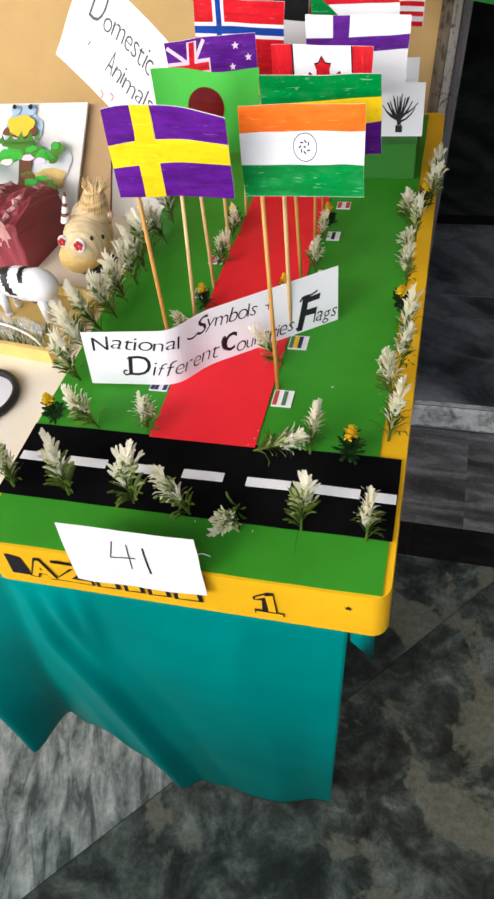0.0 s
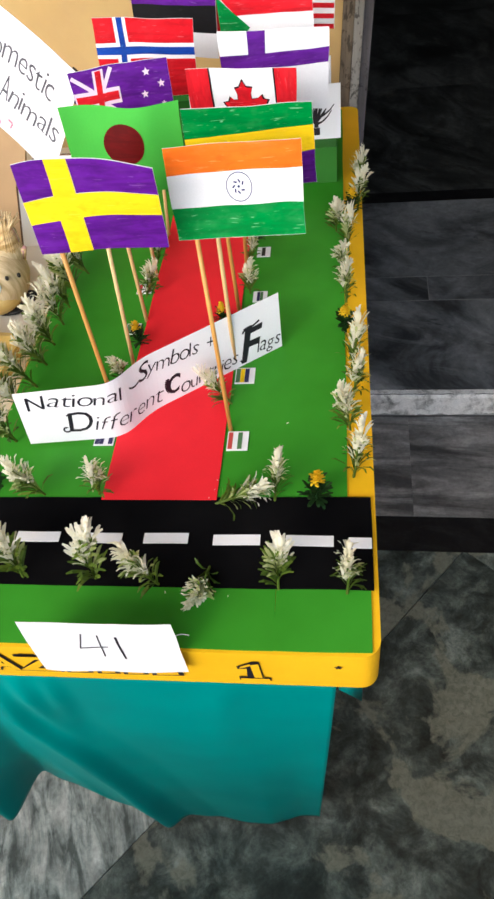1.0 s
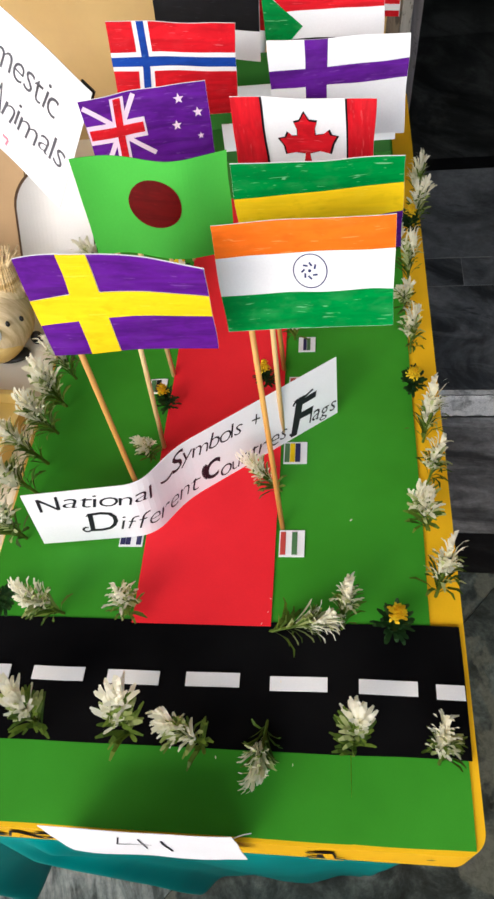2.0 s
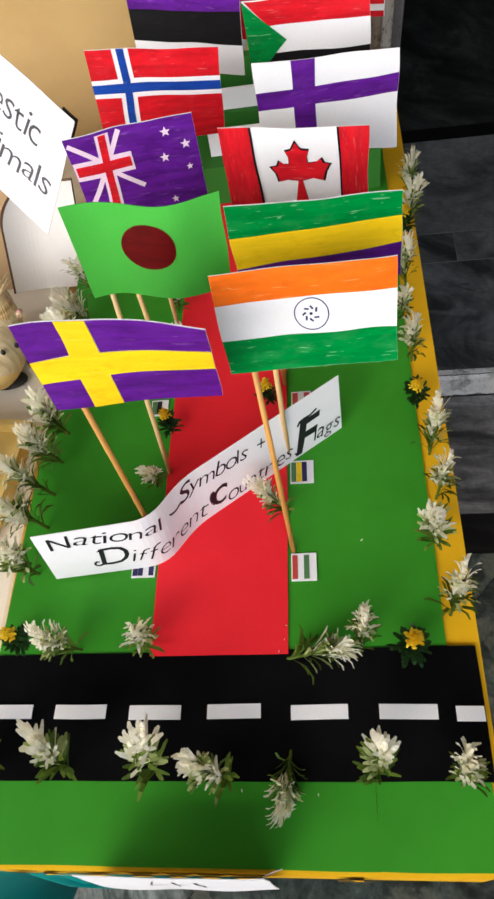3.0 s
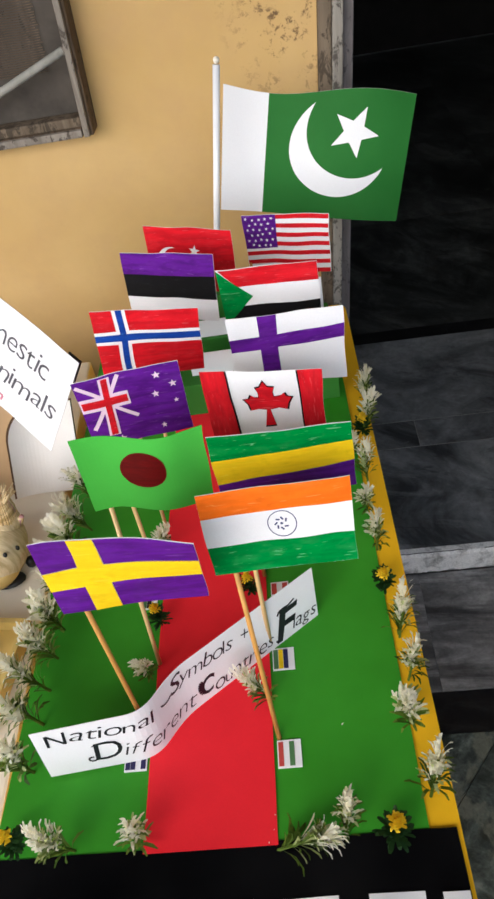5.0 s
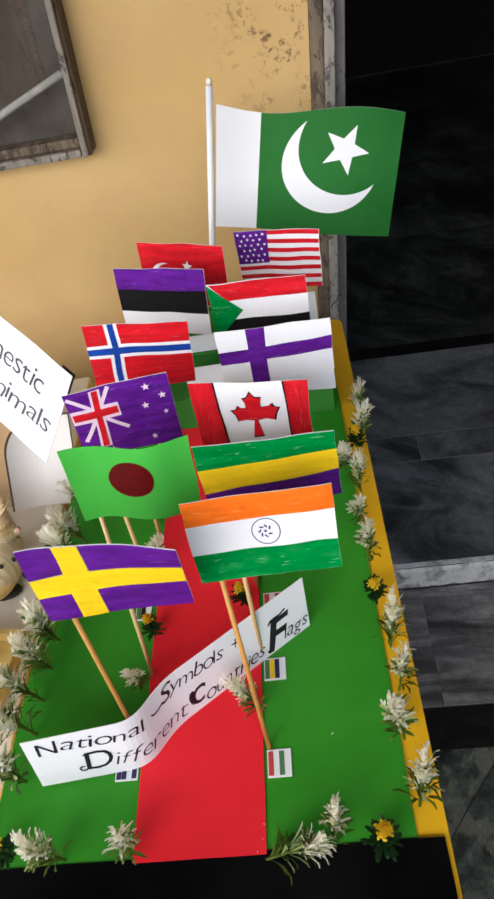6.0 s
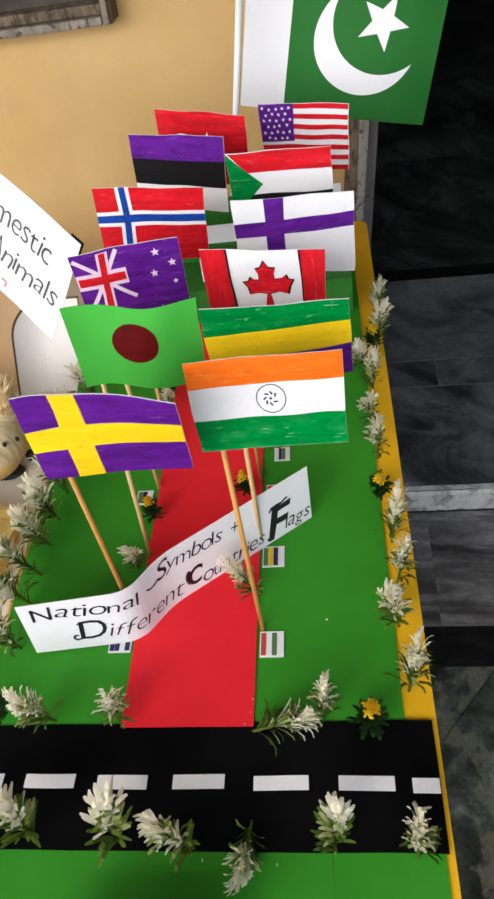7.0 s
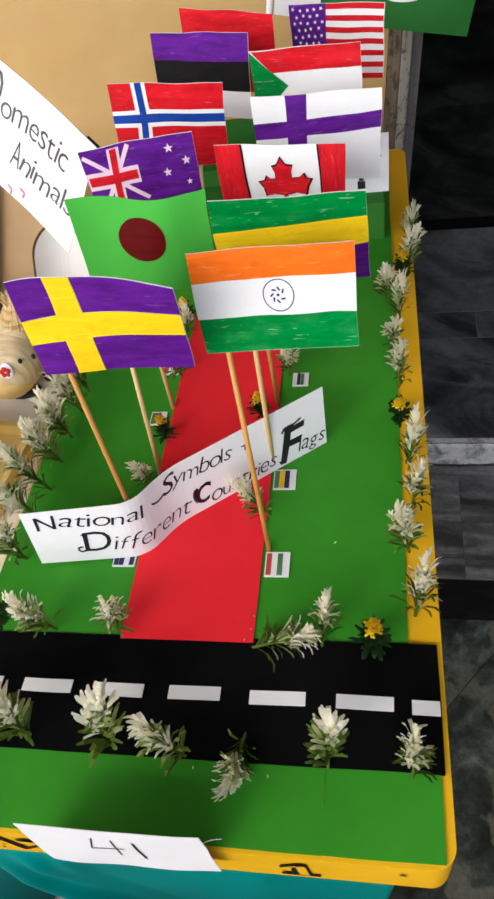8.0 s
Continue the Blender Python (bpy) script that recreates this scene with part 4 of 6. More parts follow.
part("number", card_sheet.lay(shapes(line(0.622, 0.30, 0.612, 0.76, 0.024, 1.55)), 0.0004), PEN, card_page)

SIGN = [Vector(p) for p in ((-0.3302, 0.7389, 1.0137), (-0.1621, 0.5859, 0.9476), (-0.0934, 0.5835, 1.0612), (-0.2531, 0.7398, 1.1234))]


def sign_at(u, v):
    """A sheet held slantwise; its lower corner on the far side is rounded off."""
    p = SIGN[0].lerp(SIGN[1], u).lerp(SIGN[3].lerp(SIGN[2], u), v)
    away = (SIGN[1] - SIGN[0]).cross(SIGN[3] - SIGN[0]).normalized()
    return p - away * 0.006 * math.sin(math.pi * u) + away * 0.0012 * noise.noise(Vector((u * 4, v * 3, 2)))


sign_sheet = Sheet(sign_at, 10, 6)
sign = thing("paper_sign", pose(0, 0, 0), "white paper sign with handwritten title leaning over the model farm", "sign")
sign_page = part("paper_sheet", sign_sheet.body(), WHITE, sign)
for n, (text, u0, v0, u1, v1, tall, bold) in enumerate((
    ("D", 0.172, 0.620, 0.292, 0.635, 0.225, -0.009), ("omestic", 0.307, 0.612, 0.838, 0.615, 0.150, -0.008),
    ("A", 0.445, 0.280, 0.520, 0.290, 0.180, -0.007), ("nimals", 0.522, 0.290, 0.940, 0.290, 0.135, -0.008))):
    part("word", sign_sheet.lay(penned(text, u0, v0, u1, v1, tall, bold, 0.06, 40 + n), 0.0004), PENCIL, sign_page, "thin handwritten word")
part("pen_mark", sign_sheet.lay(shapes(line(0.245, 0.35, 0.252, 0.40, 0.018, 1.77)), 0.0004), PENCIL, sign_page)
for pts in ([(0.470, 0.075), (0.505, 0.060), (0.500, 0.008)], [(0.560, 0.135), (0.600, 0.130), (0.590, 0.070)]):
    part("pink_mark", sign_sheet.lay(shapes(*stroke(pts, 0.040, 1.77)), 0.0004), PINK_INK, sign_page)
backing = Sheet(lambda u, v: sign_at(0.92 + 0.085 * u, 0.74 + 0.255 * v) + Vector((0.001, 0.004, 0.0)), 6, 4)
part("backing", backing.body(0.0015), TOY_BLACK, sign, "black card backing behind the paper")


thread = bmesh.new()
knots = [Vector((0.031 + 0.0016 * k, 0.0405 + 0.0006 * k, 0.832 + 0.004 * math.sin(k * 0.42) - 0.0004 * k)) for k in range(9)]
for p, q in zip(knots, knots[1:]):
    rod(p, q, 0.0004, 0.0004, 5, thread)
part("thread", thread, WHITE, card_page, "loose white thread at the card's edge")


# ---- flags on sticks ----
def flag(label, base, sheet_args, inks, cloth_paper=WHITE, stick=None, stick_u=0.14, reach=0.5):
    """A paper flag glued to a bamboo skewer. base: where the stick enters the board; inks: (part, material, layer, shapes);
    a list of polygons makes one part each, a bmesh one part in all."""
    root = thing("paper_flag", pose(base[0], base[1], TOP), label, "flag", "small flags on sticks")
    shift = Vector((base[0], base[1], TOP))
    flat = upright(*sheet_args)
    sh = Sheet(lambda u, v: flat(u, v) - shift, 14, 6)
    page = part("paper_sheet", sh.body(), cloth_paper, root)
    grip = sh.at(stick_u, reach) - sh.normal(stick_u, reach) * 0.0046
    foot = Vector((0, 0, -0.012))
    part("stick", rod(foot, grip, 0.0024, 0.0022, 10), stick or (BAMBOO if base[0] > 0 else BAMBOO_PALE), root, "thin bamboo skewer", True)
    for name, material, layer, what in inks:
        for bm in [shapes(p) for p in what] if isinstance(what, list) else [what]:
            part(name, sh.lay(bm, 0.0003 + 0.00025 * layer), material, page)
    return root


def crescent(u, v, r, iu, iv, ir, wide, high, a0, a1, b0, b1, k=40):
    """A sickle between an outer arc about (u, v) and an inner arc about (iu, iv); radii in metres on a sheet wide x high."""
    outer = [(u + r * math.cos(a) / wide, v + r * math.sin(a) / high) for a in (radians(a0 + (a1 - a0) * i / k) for i in range(k + 1))]
    inner = [(iu + ir * math.cos(a) / wide, iv + ir * math.sin(a) / high) for a in (radians(b0 + (b1 - b0) * i / k) for i in range(k + 1))]
    b = bmesh.new()
    o = [b.verts.new((*p, 0)) for p in outer]
    n = [o[0]] + [b.verts.new((*p, 0)) for p in inner[1:-1]] + [o[-1]]
    for i in range(k):
        ids = list(dict.fromkeys((o[i], o[i + 1], n[i + 1], n[i])))
        if len(ids) > 2:
            b.faces.new(ids)
    return b


R = rect
A_ = 1.42
# violet with a yellow cross
flag("drawn violet paper flag with a yellow cross on a skewer", (-0.066, 0.309), (-0.077, 0.303, 1.111, 0.038, 0.289, 1.108, 0.082, (0.0, 0.19), (-0.012, -0.06), 0.0, 0.007), (
    ("violet_patch", PURPLE, 0, [[(0.001, 0.612), (0.247, 0.638), (0.25, 0.998), (0.001, 0.998)], [(0.413, 0.648), (0.999, 0.682), (0.999, 0.998), (0.413, 0.998)],
                                 [(0.001, 0.002), (0.228, 0.002), (0.234, 0.371), (0.001, 0.342)], [(0.408, 0.002), (0.999, 0.002), (0.999, 0.437), (0.409, 0.392)]]),
    ("yellow_cross", INK_YELLOW, 1, shapes([(0.0, 0.345), (0.2365, 0.373), (0.242, 0.634), (0.0, 0.61)], [(0.4073, 0.395), (1.0, 0.44), (1.0, 0.68), (0.4087, 0.645)], [(0.225, 0.0), (0.406, 0.0), (0.4073, 0.395), (0.4087, 0.645), (0.411, 1.0), (0.25, 1.0), (0.242, 0.634), (0.2365, 0.373)]))), stick=BAMBOO, reach=0.8)
# orange, white and green
spokes = [line(0.535 + 0.030 * math.cos(a), 0.545 + 0.045 * math.sin(a), 0.535 + 0.050 * math.cos(a + 0.5), 0.545 + 0.074 * math.sin(a + 0.5), 0.016, A_) for a in (0.3, 1.1, 1.9, 2.8, 3.6, 4.4, 5.3)]
flag("drawn orange, white and green paper flag with a wheel", (0.059, 0.292), (0.035, 0.344, 1.0945, 0.148, 0.344, 1.0945, 0.079, (-0.17, -0.19), (0.01, 0.01), 0.0, 0.001), (
    ("orange_band", ORANGE, 0, [R(0.001, 0.715, 0.999, 0.999)]),
    ("green_band", INK_GREEN, 0, [R(0.001, 0.004, 0.999, 0.362)]),
    ("wheel_ring", DIM_BLUE, 0, ring(0.535, 0.545, 0.100, 0.152, 0.065)),
    ("wheel_spokes", DIM_BLUE, 0, shapes(*spokes, disc(0.535, 0.545, 0.010, 0.014, 10)))), stick=BAMBOO, reach=0.7)
# light green with a red disc
flag("light green card flag with a dark red disc", (-0.062, 0.386), (-0.067, 0.415, 1.104, 0.042, 0.413, 1.102, 0.076, (-0.12, -0.10), (0.02, -0.05), 0.0, -0.001, 0.0056), (
    ("red_disc", DARK_RED, 0, [[(0.499 + 0.177 * math.cos(a) + 0.041 * math.sin(a), 0.572 - 0.026 * math.cos(a) + 0.244 * math.sin(a)) for a in (2 * math.pi * i / 36 for i in range(36))]]),), LIME_CARD, reach=0.7)
# green, yellow and violet stripes
flag("drawn green, yellow and violet striped paper flag on a skewer", (0.058, 0.390), (0.044, 0.400, 1.100, 0.158, 0.396, 1.099, 0.076, (0.02, 0.06), (0.01, 0.01), 0.001), (
    ("green_band", INK_GREEN, 0, [[(0.001, 0.644), (0.999, 0.737), (0.999, 0.999), (0.001, 0.999)]]),
    ("yellow_band", INK_YELLOW, 0, [[(0.001, 0.275), (0.999, 0.440), (0.999, 0.737), (0.001, 0.644)]]),
    ("violet_band", PURPLE, 0, [[(0.001, 0.004), (0.999, 0.004), (0.999, 0.440), (0.001, 0.275)]])), stick=BAMBOO_PALE)
# violet with a small cross corner and stars
flag("drawn violet paper flag with corner cross and white stars", (-0.062, 0.482), (-0.078, 0.497, 1.099, 0.020, 0.503, 1.104, 0.078, (-0.02, -0.02), (0.02, -0.02), 0.0, 0.001), (
    ("violet_field", PURPLE, 0, [R(0.001, 0.002, 0.999, 0.998)]),
    ("pale_diagonal", PINKISH, 1, [line(0.02, 0.93, 0.24, 0.70, 0.05, 1.28), line(0.29, 0.60, 0.52, 0.36, 0.05, 1.28), line(0.06, 0.28, 0.22, 0.58, 0.05, 1.28), line(0.30, 0.70, 0.44, 0.97, 0.05, 1.28)]),
    ("white_cross", PINKISH, 2, shapes([(0.175, 0.15), (0.29, 0.15), (0.355, 0.97), (0.24, 0.97)], R(0.005, 0.555, 0.49, 0.745))),
    ("red_cross", INK_RED, 3, shapes([(0.20, 0.16), (0.265, 0.16), (0.328, 0.96), (0.265, 0.96)], R(0.02, 0.60, 0.475, 0.70))),
    ("white_star", PINKISH, 1, [star(0.775, 0.865, 0.042, 0.055), star(0.905, 0.71, 0.042, 0.055), star(0.725, 0.60, 0.040, 0.052), star(0.905, 0.47, 0.028, 0.036), star(0.735, 0.14, 0.035, 0.045), star(0.29, 0.07, 0.045, 0.058)])))
# red bars and a leaf
# three broad lobes with pointed shoulders and a stalk that widens downwards
whole_leaf = [(-0.10, 1.0), (0.08, 0.74), (0.34, 0.70), (0.26, 0.46), (0.28, 0.28), (0.56, 0.30), (0.72, 0.42), (0.80, 0.26), (1.02, 0.22), (0.88, -0.02), (0.82, -0.30), (0.44, -0.20), (0.10, -0.26), (0.28, -0.96), (-0.20, -1.0), (-0.06, -0.26), (-0.40, -0.22), (-0.76, -0.28), (-0.82, -0.02), (-1.0, 0.20), (-0.76, 0.24), (-0.68, 0.40), (-0.52, 0.28), (-0.34, 0.28), (-0.34, 0.46), (-0.46, 0.70), (-0.26, 0.74)]
flag("drawn red and white paper flag with a red leaf", (0.057, 0.484), (0.037, 0.493, 1.095, 0.143, 0.469, 1.097, 0.078, (-0.05, -0.05), (0.02, 0.0), 0.003, 0.002), (
    ("red_bar", INK_RED_UP, 0, [[(0.001, 0.004), (0.245, 0.004), (0.21, 0.999), (0.001, 0.999)], [(0.825, 0.004), (0.999, 0.004), (0.999, 0.999), (0.805, 0.999)]]),
    ("black_edge", INK_BLACK, 1, [[(0.245, 0.0), (0.262, 0.0), (0.224, 1.0), (0.208, 1.0)], [(0.815, 0.0), (0.828, 0.0), (0.806, 1.0), (0.793, 1.0)]]),
    ("leaf_outline", INK_BLACK, 1, [[(0.532 + 0.212 * x + 0.01 * y, 0.560 + 0.335 * y) for x, y in whole_leaf]]),
    ("leaf", INK_RED, 2, [[(0.532 + 0.194 * x + 0.01 * y, 0.560 + 0.310 * y) for x, y in whole_leaf]])))
# red with a blue cross
flag("drawn red paper flag with a white-edged blue cross", (-0.062, 0.575), (-0.067, 0.586, 1.116, 0.040, 0.572, 1.111, 0.080, (0.0, 0.14), (-0.08, -0.12), 0.0, 0.0), (
    ("red_patch", INK_RED, 0, [R(0.001, 0.70, 0.205, 0.999), R(0.335, 0.70, 0.999, 0.999), R(0.001, 0.004, 0.205, 0.50), R(0.335, 0.004, 0.999, 0.50)]),
    ("blue_cross", INK_BLUE, 0, shapes(R(0.0, 0.55, 0.24, 0.65), R(0.30, 0.55, 1.0, 0.65), R(0.24, 0.0, 0.30, 1.0)))))
# white with a violet cross
flag("white paper flag with a drawn violet cross", (0.060, 0.578), (0.064, 0.559, 1.101, 0.175, 0.563, 1.095, 0.075, (-0.10, -0.16), (-0.02, -0.04), 0.0, 0.0), (
    ("violet_cross", PURPLE, 0, shapes([(0.0, 0.51), (0.265, 0.53), (0.265, 0.71), (0.0, 0.69)], [(0.425, 0.54), (0.998, 0.575), (0.998, 0.765), (0.425, 0.72)], R(0.265, 0.0, 0.425, 1.0))),), stick_u=0.10)
# violet, black and white
flag("drawn violet, black and white striped paper flag", (-0.058, 0.668), (-0.047, 0.701, 1.115, 0.055, 0.658, 1.118, 0.080, (0.0, 0.0), (-0.07, -0.07), 0.0), (
    ("violet_band", PURPLE, 0, [R(0.001, 0.675, 0.999, 0.999)]),
    ("black_band", INK_BLACK, 0, [R(0.001, 0.335, 0.999, 0.675)])), stick_u=0.10, reach=0.02)
# red, white, black and a green triangle
flag("drawn red, white and black paper flag with green triangle", (0.060, 0.668), (0.055, 0.644, 1.107, 0.158, 0.629, 1.109, 0.066, (-0.05, -0.05), (0.05, 0.02), 0.0), (
    ("red_band", INK_RED, 0, [[(0.02, 0.99), (0.20, 0.69), (0.999, 0.69), (0.999, 0.999)]]),
    ("black_band", INK_BLACK, 0, [[(0.02, 0.01), (0.20, 0.345), (0.999, 0.345), (0.999, 0.004)]]),
    ("green_triangle", INK_GREEN, 1, [[(0.0, 0.0), (0.335, 0.5), (0.0, 0.99)]])), stick_u=0.10)
# red with crescent and star
flag("drawn red paper flag with a white crescent and star", (-0.056, 0.760), (-0.023, 0.748, 1.119, 0.075, 0.719, 1.111, 0.078, (0.0, 0.0), (-0.05, -0.05), 0.0), (
    ("red_field", INK_RED, 0, [R(0.0, 0.0, 1.0, 1.0)]),
    ("white_crescent", WHITE, 1, crescent(0.28, 0.455, 0.018, 0.325, 0.485, 0.0150, 0.102, 0.078, 75, 320, 95, 300)),
    ("white_star", WHITE, 1, [star(0.55, 0.65, 0.068, 0.092, 5, 0.42, 80)])), stick_u=0.06)
# striped with a dotted corner
stripes = [R(0.005, 1 - (2 * k + 1) / 13, 0.995, 1 - 2 * k / 13 - 0.004) for k in range(7)]
speckle = random.Random(8)
dots = [star(0.05 + 0.074 * i + (0.037 if j % 2 else 0) + speckle.uniform(-0.008, 0.008), 0.93 - 0.088 * j + speckle.uniform(-0.012, 0.012), 0.021, 0.030, 5, 0.45, speckle.uniform(60, 120)) for j in range(6) for i in range(4 if j % 2 else 5)]
flag("drawn red and white striped paper flag with dotted corner", (0.062, 0.760), (0.087, 0.777, 1.099, 0.185, 0.748, 1.099, 0.074, (0.0, 0.0), (0.0, -0.02), 0.0), (
    ("red_stripe", INK_RED, 0, stripes),
    ("violet_corner", PURPLE, 1, [R(0.0, 0.43, 0.39, 1.0)]),
    ("white_dots", WHITE, 2, shapes(*dots))), stick_u=0.04)

# the large flag
POLE_FOOT, POLE_TOP = Vector((0.006, 0.938, TOP)), Vector((0.0815, 0.930, 1.220))
big = thing("large_flag", pose(*POLE_FOOT), "large green and white paper flag on a white tube", "flag")


def big_at(u, v):
    hoist = Vector((0.0565, 0.922, 1.044)).lerp(Vector((0.0865, 0.926, 1.199)), v)
    fly = Vector((0.289, 0.896, 1.000)).lerp(Vector((0.316, 0.901, 1.157)), v)
    p = hoist.lerp(fly, u)
    p.y += 0.010 * math.sin(2 * math.pi * u)
    p.z += (-0.009 * math.sin(2 * math.pi * u) - 0.003 * math.sin(math.pi * u)) * (0.35 + 0.65 * v)
    return p - POLE_FOOT


big_sheet = Sheet(big_at, 24, 8)
big_page = part("paper_sheet", big_sheet.body(), WHITE, big)
part("green_field", big_sheet.lay(shapes(R(0.235, 0.0, 1.0, 1.0)), 0.0003), PAK_GREEN, big_page)
part("white_crescent", big_sheet.lay(crescent(0.628, 0.585, 0.0625, 0.7049, 0.7239, 0.0601, 0.235, 0.155, 122, 338, 148.4, 311.6), 0.0006), WHITE, big_page)
part("white_star", big_sheet.lay(shapes(star(0.700, 0.690, 0.132, 0.200, 5, 0.42, 66)), 0.0006), WHITE, big_page)
part("pole", rod((0, 0, -0.01), POLE_TOP - POLE_FOOT, 0.0048, 0.0044, 14), PLASTIC_WHITE, big, "white plastic tube", True)
tip = bmesh.new()
bmesh.ops.create_uvsphere(tip, u_segments=10, v_segments=8, radius=0.0042, matrix=Matrix.Translation(POLE_TOP - POLE_FOOT + Vector((0.001, 0, 0.005))))
part("finial", tip, CREAM, big, "small cream-coloured knob", True)


# ---- flag stickers on the lawn ----
def sticker(x, y, cols, w=0.024, h=0.024, turn=0, upright_bars=True):
    root = finish("flag_sticker", box(-w / 2, -h / 2, 0.0022, w / 2, h / 2, 0.0032), WHITE)
    root.matrix_world = pose(x, y, TOP, 0, 0, turn - 1.4)
    tagged(root, "small printed flag sticker glued beside a flag stick", "sticker", "flag stickers")
    k = len(cols)
    for i, c in enumerate(cols):
        if c:
            a, b = -w / 2 + 0.0010 + (w - 0.0020) * i / k, -w / 2 + 0.0010 + (w - 0.0020) * (i + 1) / k - 0.0004
            part("printed_band", box(a, -h / 2 + 0.0018, 0.0030, b, h / 2 - 0.0018, 0.0036), c, root)
    return root


DIM_GREEN = paper("printed_dull_green", (0.08, 0.2, 0.08), 0.5)
DIM_RED = paper("printed_dull_red", (0.5, 0.06, 0.05), 0.5)
DIM_NAVY = paper("printed_navy", (0.02, 0.02, 0.09), 0.5)
sticker(0.0672, 0.2780, (DIM_RED, None, DIM_GREEN, None), 0.0225, 0.0262)
sticker(0.0696, 0.3763, (DIM_GREEN, INK_YELLOW, DIM_NAVY, None), 0.0225, 0.0252)
sticker(0.0725, 0.4640, (DIM_RED, None, DIM_RED), 0.0200, 0.0180)
sticker(0.0810, 0.5190, (None, DIM_NAVY, DIM_GREEN, None), 0.0180, 0.0210)
sticker(0.0820, 0.6150, (None, TOY_BLACK, None), 0.0180, 0.0220)
sticker(0.0870, 0.7000, (DIM_RED, None, DIM_RED), 0.0200, 0.0200)
sticker(-0.0800, 0.2890, (DIM_NAVY, DIM_NAVY, None, DIM_NAVY), 0.0220, 0.0240)
sticker(-0.0770, 0.4680, (DIM_GREEN, TOY_BLACK, None), 0.0180, 0.0200)
sticker(-0.0740, 0.5480, (DIM_RED, None, DIM_RED), 0.0200, 0.0200)

# ---- stepped stand at the back of the board ----
stand = thing("stepped_stand", pose(0.04, 0.80, TOP, 0, 0, -1.4), "green paper covered stepped stand with white picture cards", "stand")
part("tier", box(-0.12, -0.015, 0.002, 0.146, 0.06, 0.057, 0.0015), STAND_GREEN, stand)
part("tier", box(-0.12, 0.0605, 0.002, 0.146, 0.115, 0.080, 0.0015), STAND_GREEN, stand)
part("tier", box(-0.12, 0.1155, 0.002, 0.050, 0.128, 0.118, 0.0015), STAND_GREEN, stand)


def picture_card(x, y, z, w, h, lean, label, drawing=None):
    root = thing("picture_card", pose(x, y, z, -lean, 0, -1.4), label, "card", "picture cards on the stand")
    part("card", box(-w / 2, 0, 0, w / 2, 0.0012, h), WHITE, root)
    if drawing:
        b = bmesh.new()
        rng = random.Random(12)
        box(-0.0050, -0.0007, 0.006, 0.0050, -0.0003, 0.016, bm=b)
        box(-0.0030, -0.0007, 0.0165, 0.0030, -0.0003, 0.032, bm=b)
        for k in range(17):
            a = radians(-74 + 148 * k / 16 + rng.uniform(-4, 4))
            p = Vector((0.0, 0.020 + 0.010 * rng.random()))
            for piece in range(3):
                ln = 0.0125 * (0.7 + 0.3 * rng.random())
                q = p + Vector((ln * math.sin(a), ln * math.cos(a)))
                n = Vector((math.cos(a), -math.sin(a))) * (0.0017 - 0.0004 * piece)
                b.faces.new([b.verts.new((w.x, -0.0006, w.y)) for w in (p - n, p + n, q + n * 0.7, q - n * 0.7)])
                p, a = q, a * 0.72
        part("drawing", b, PEN, root, "black ink drawing of a bare tree")
    return root


picture_card(0.157, 0.808, TOP + 0.057, 0.070, 0.074, 8, "white picture card with a black tree drawing", True)
picture_card(0.020, 0.808, TOP + 0.057, 0.080, 0.034, 8, "low white picture card on the stand")
picture_card(0.010, 0.868, TOP + 0.080, 0.085, 0.026, 8, "white picture card on the upper step")
picture_card(0.145, 0.872, TOP + 0.080, 0.070, 0.063, 8, "white picture card on the upper step")


# ---- artificial plants ----
def blade(b, root, tip, wide, bend):
    """A strap-shaped leaf with a blunt tip, widest past its middle, bowed along its length."""
    root, tip = Vector(root), Vector(tip)
    d = tip - root
    side = d.cross(Vector((0.3, 0.2, 1.0))).normalized() * wide / 2
    up = side.cross(d).normalized() * bend
    rows = []
    for k, w, h in ((0.0, 0.30, 0.0), (0.45, 0.85, 1.0), (0.85, 1.0, 0.6), (1.0, 0.45, -0.4)):
        c = root + d * k + up * h
        rows.append((b.verts.new(c - side * w), b.verts.new(c + side * w)))
    for p, q in zip(rows, rows[1:]):
        b.faces.new((p[0], p[1], q[1], q[0]))


def spray(b, rng, count, h0, h1, out0, out1, ln0, ln1, w0, w1, r=0.001, bend=0.0012):
    """Blades all round a stem, rising from h0 to h1; the higher ones stand closer to it."""
    for k in range(count):
        f = rng.random()
        a = rng.uniform(0, 2 * math.pi)
        out, ln = radians(out1 + (out0 - out1) * f + rng.uniform(-9, 9)), rng.uniform(ln0, ln1)
        o = Vector((math.cos(a) * math.sin(out), math.sin(a) * math.sin(out), math.cos(out)))
        p = Vector((r * math.cos(a), r * math.sin(a), h0 + (h1 - h0) * f))
        blade(b, p, p + o * ln, rng.uniform(w0, w1), bend * rng.uniform(0.3, 1.5))


SPRIG = 0.064


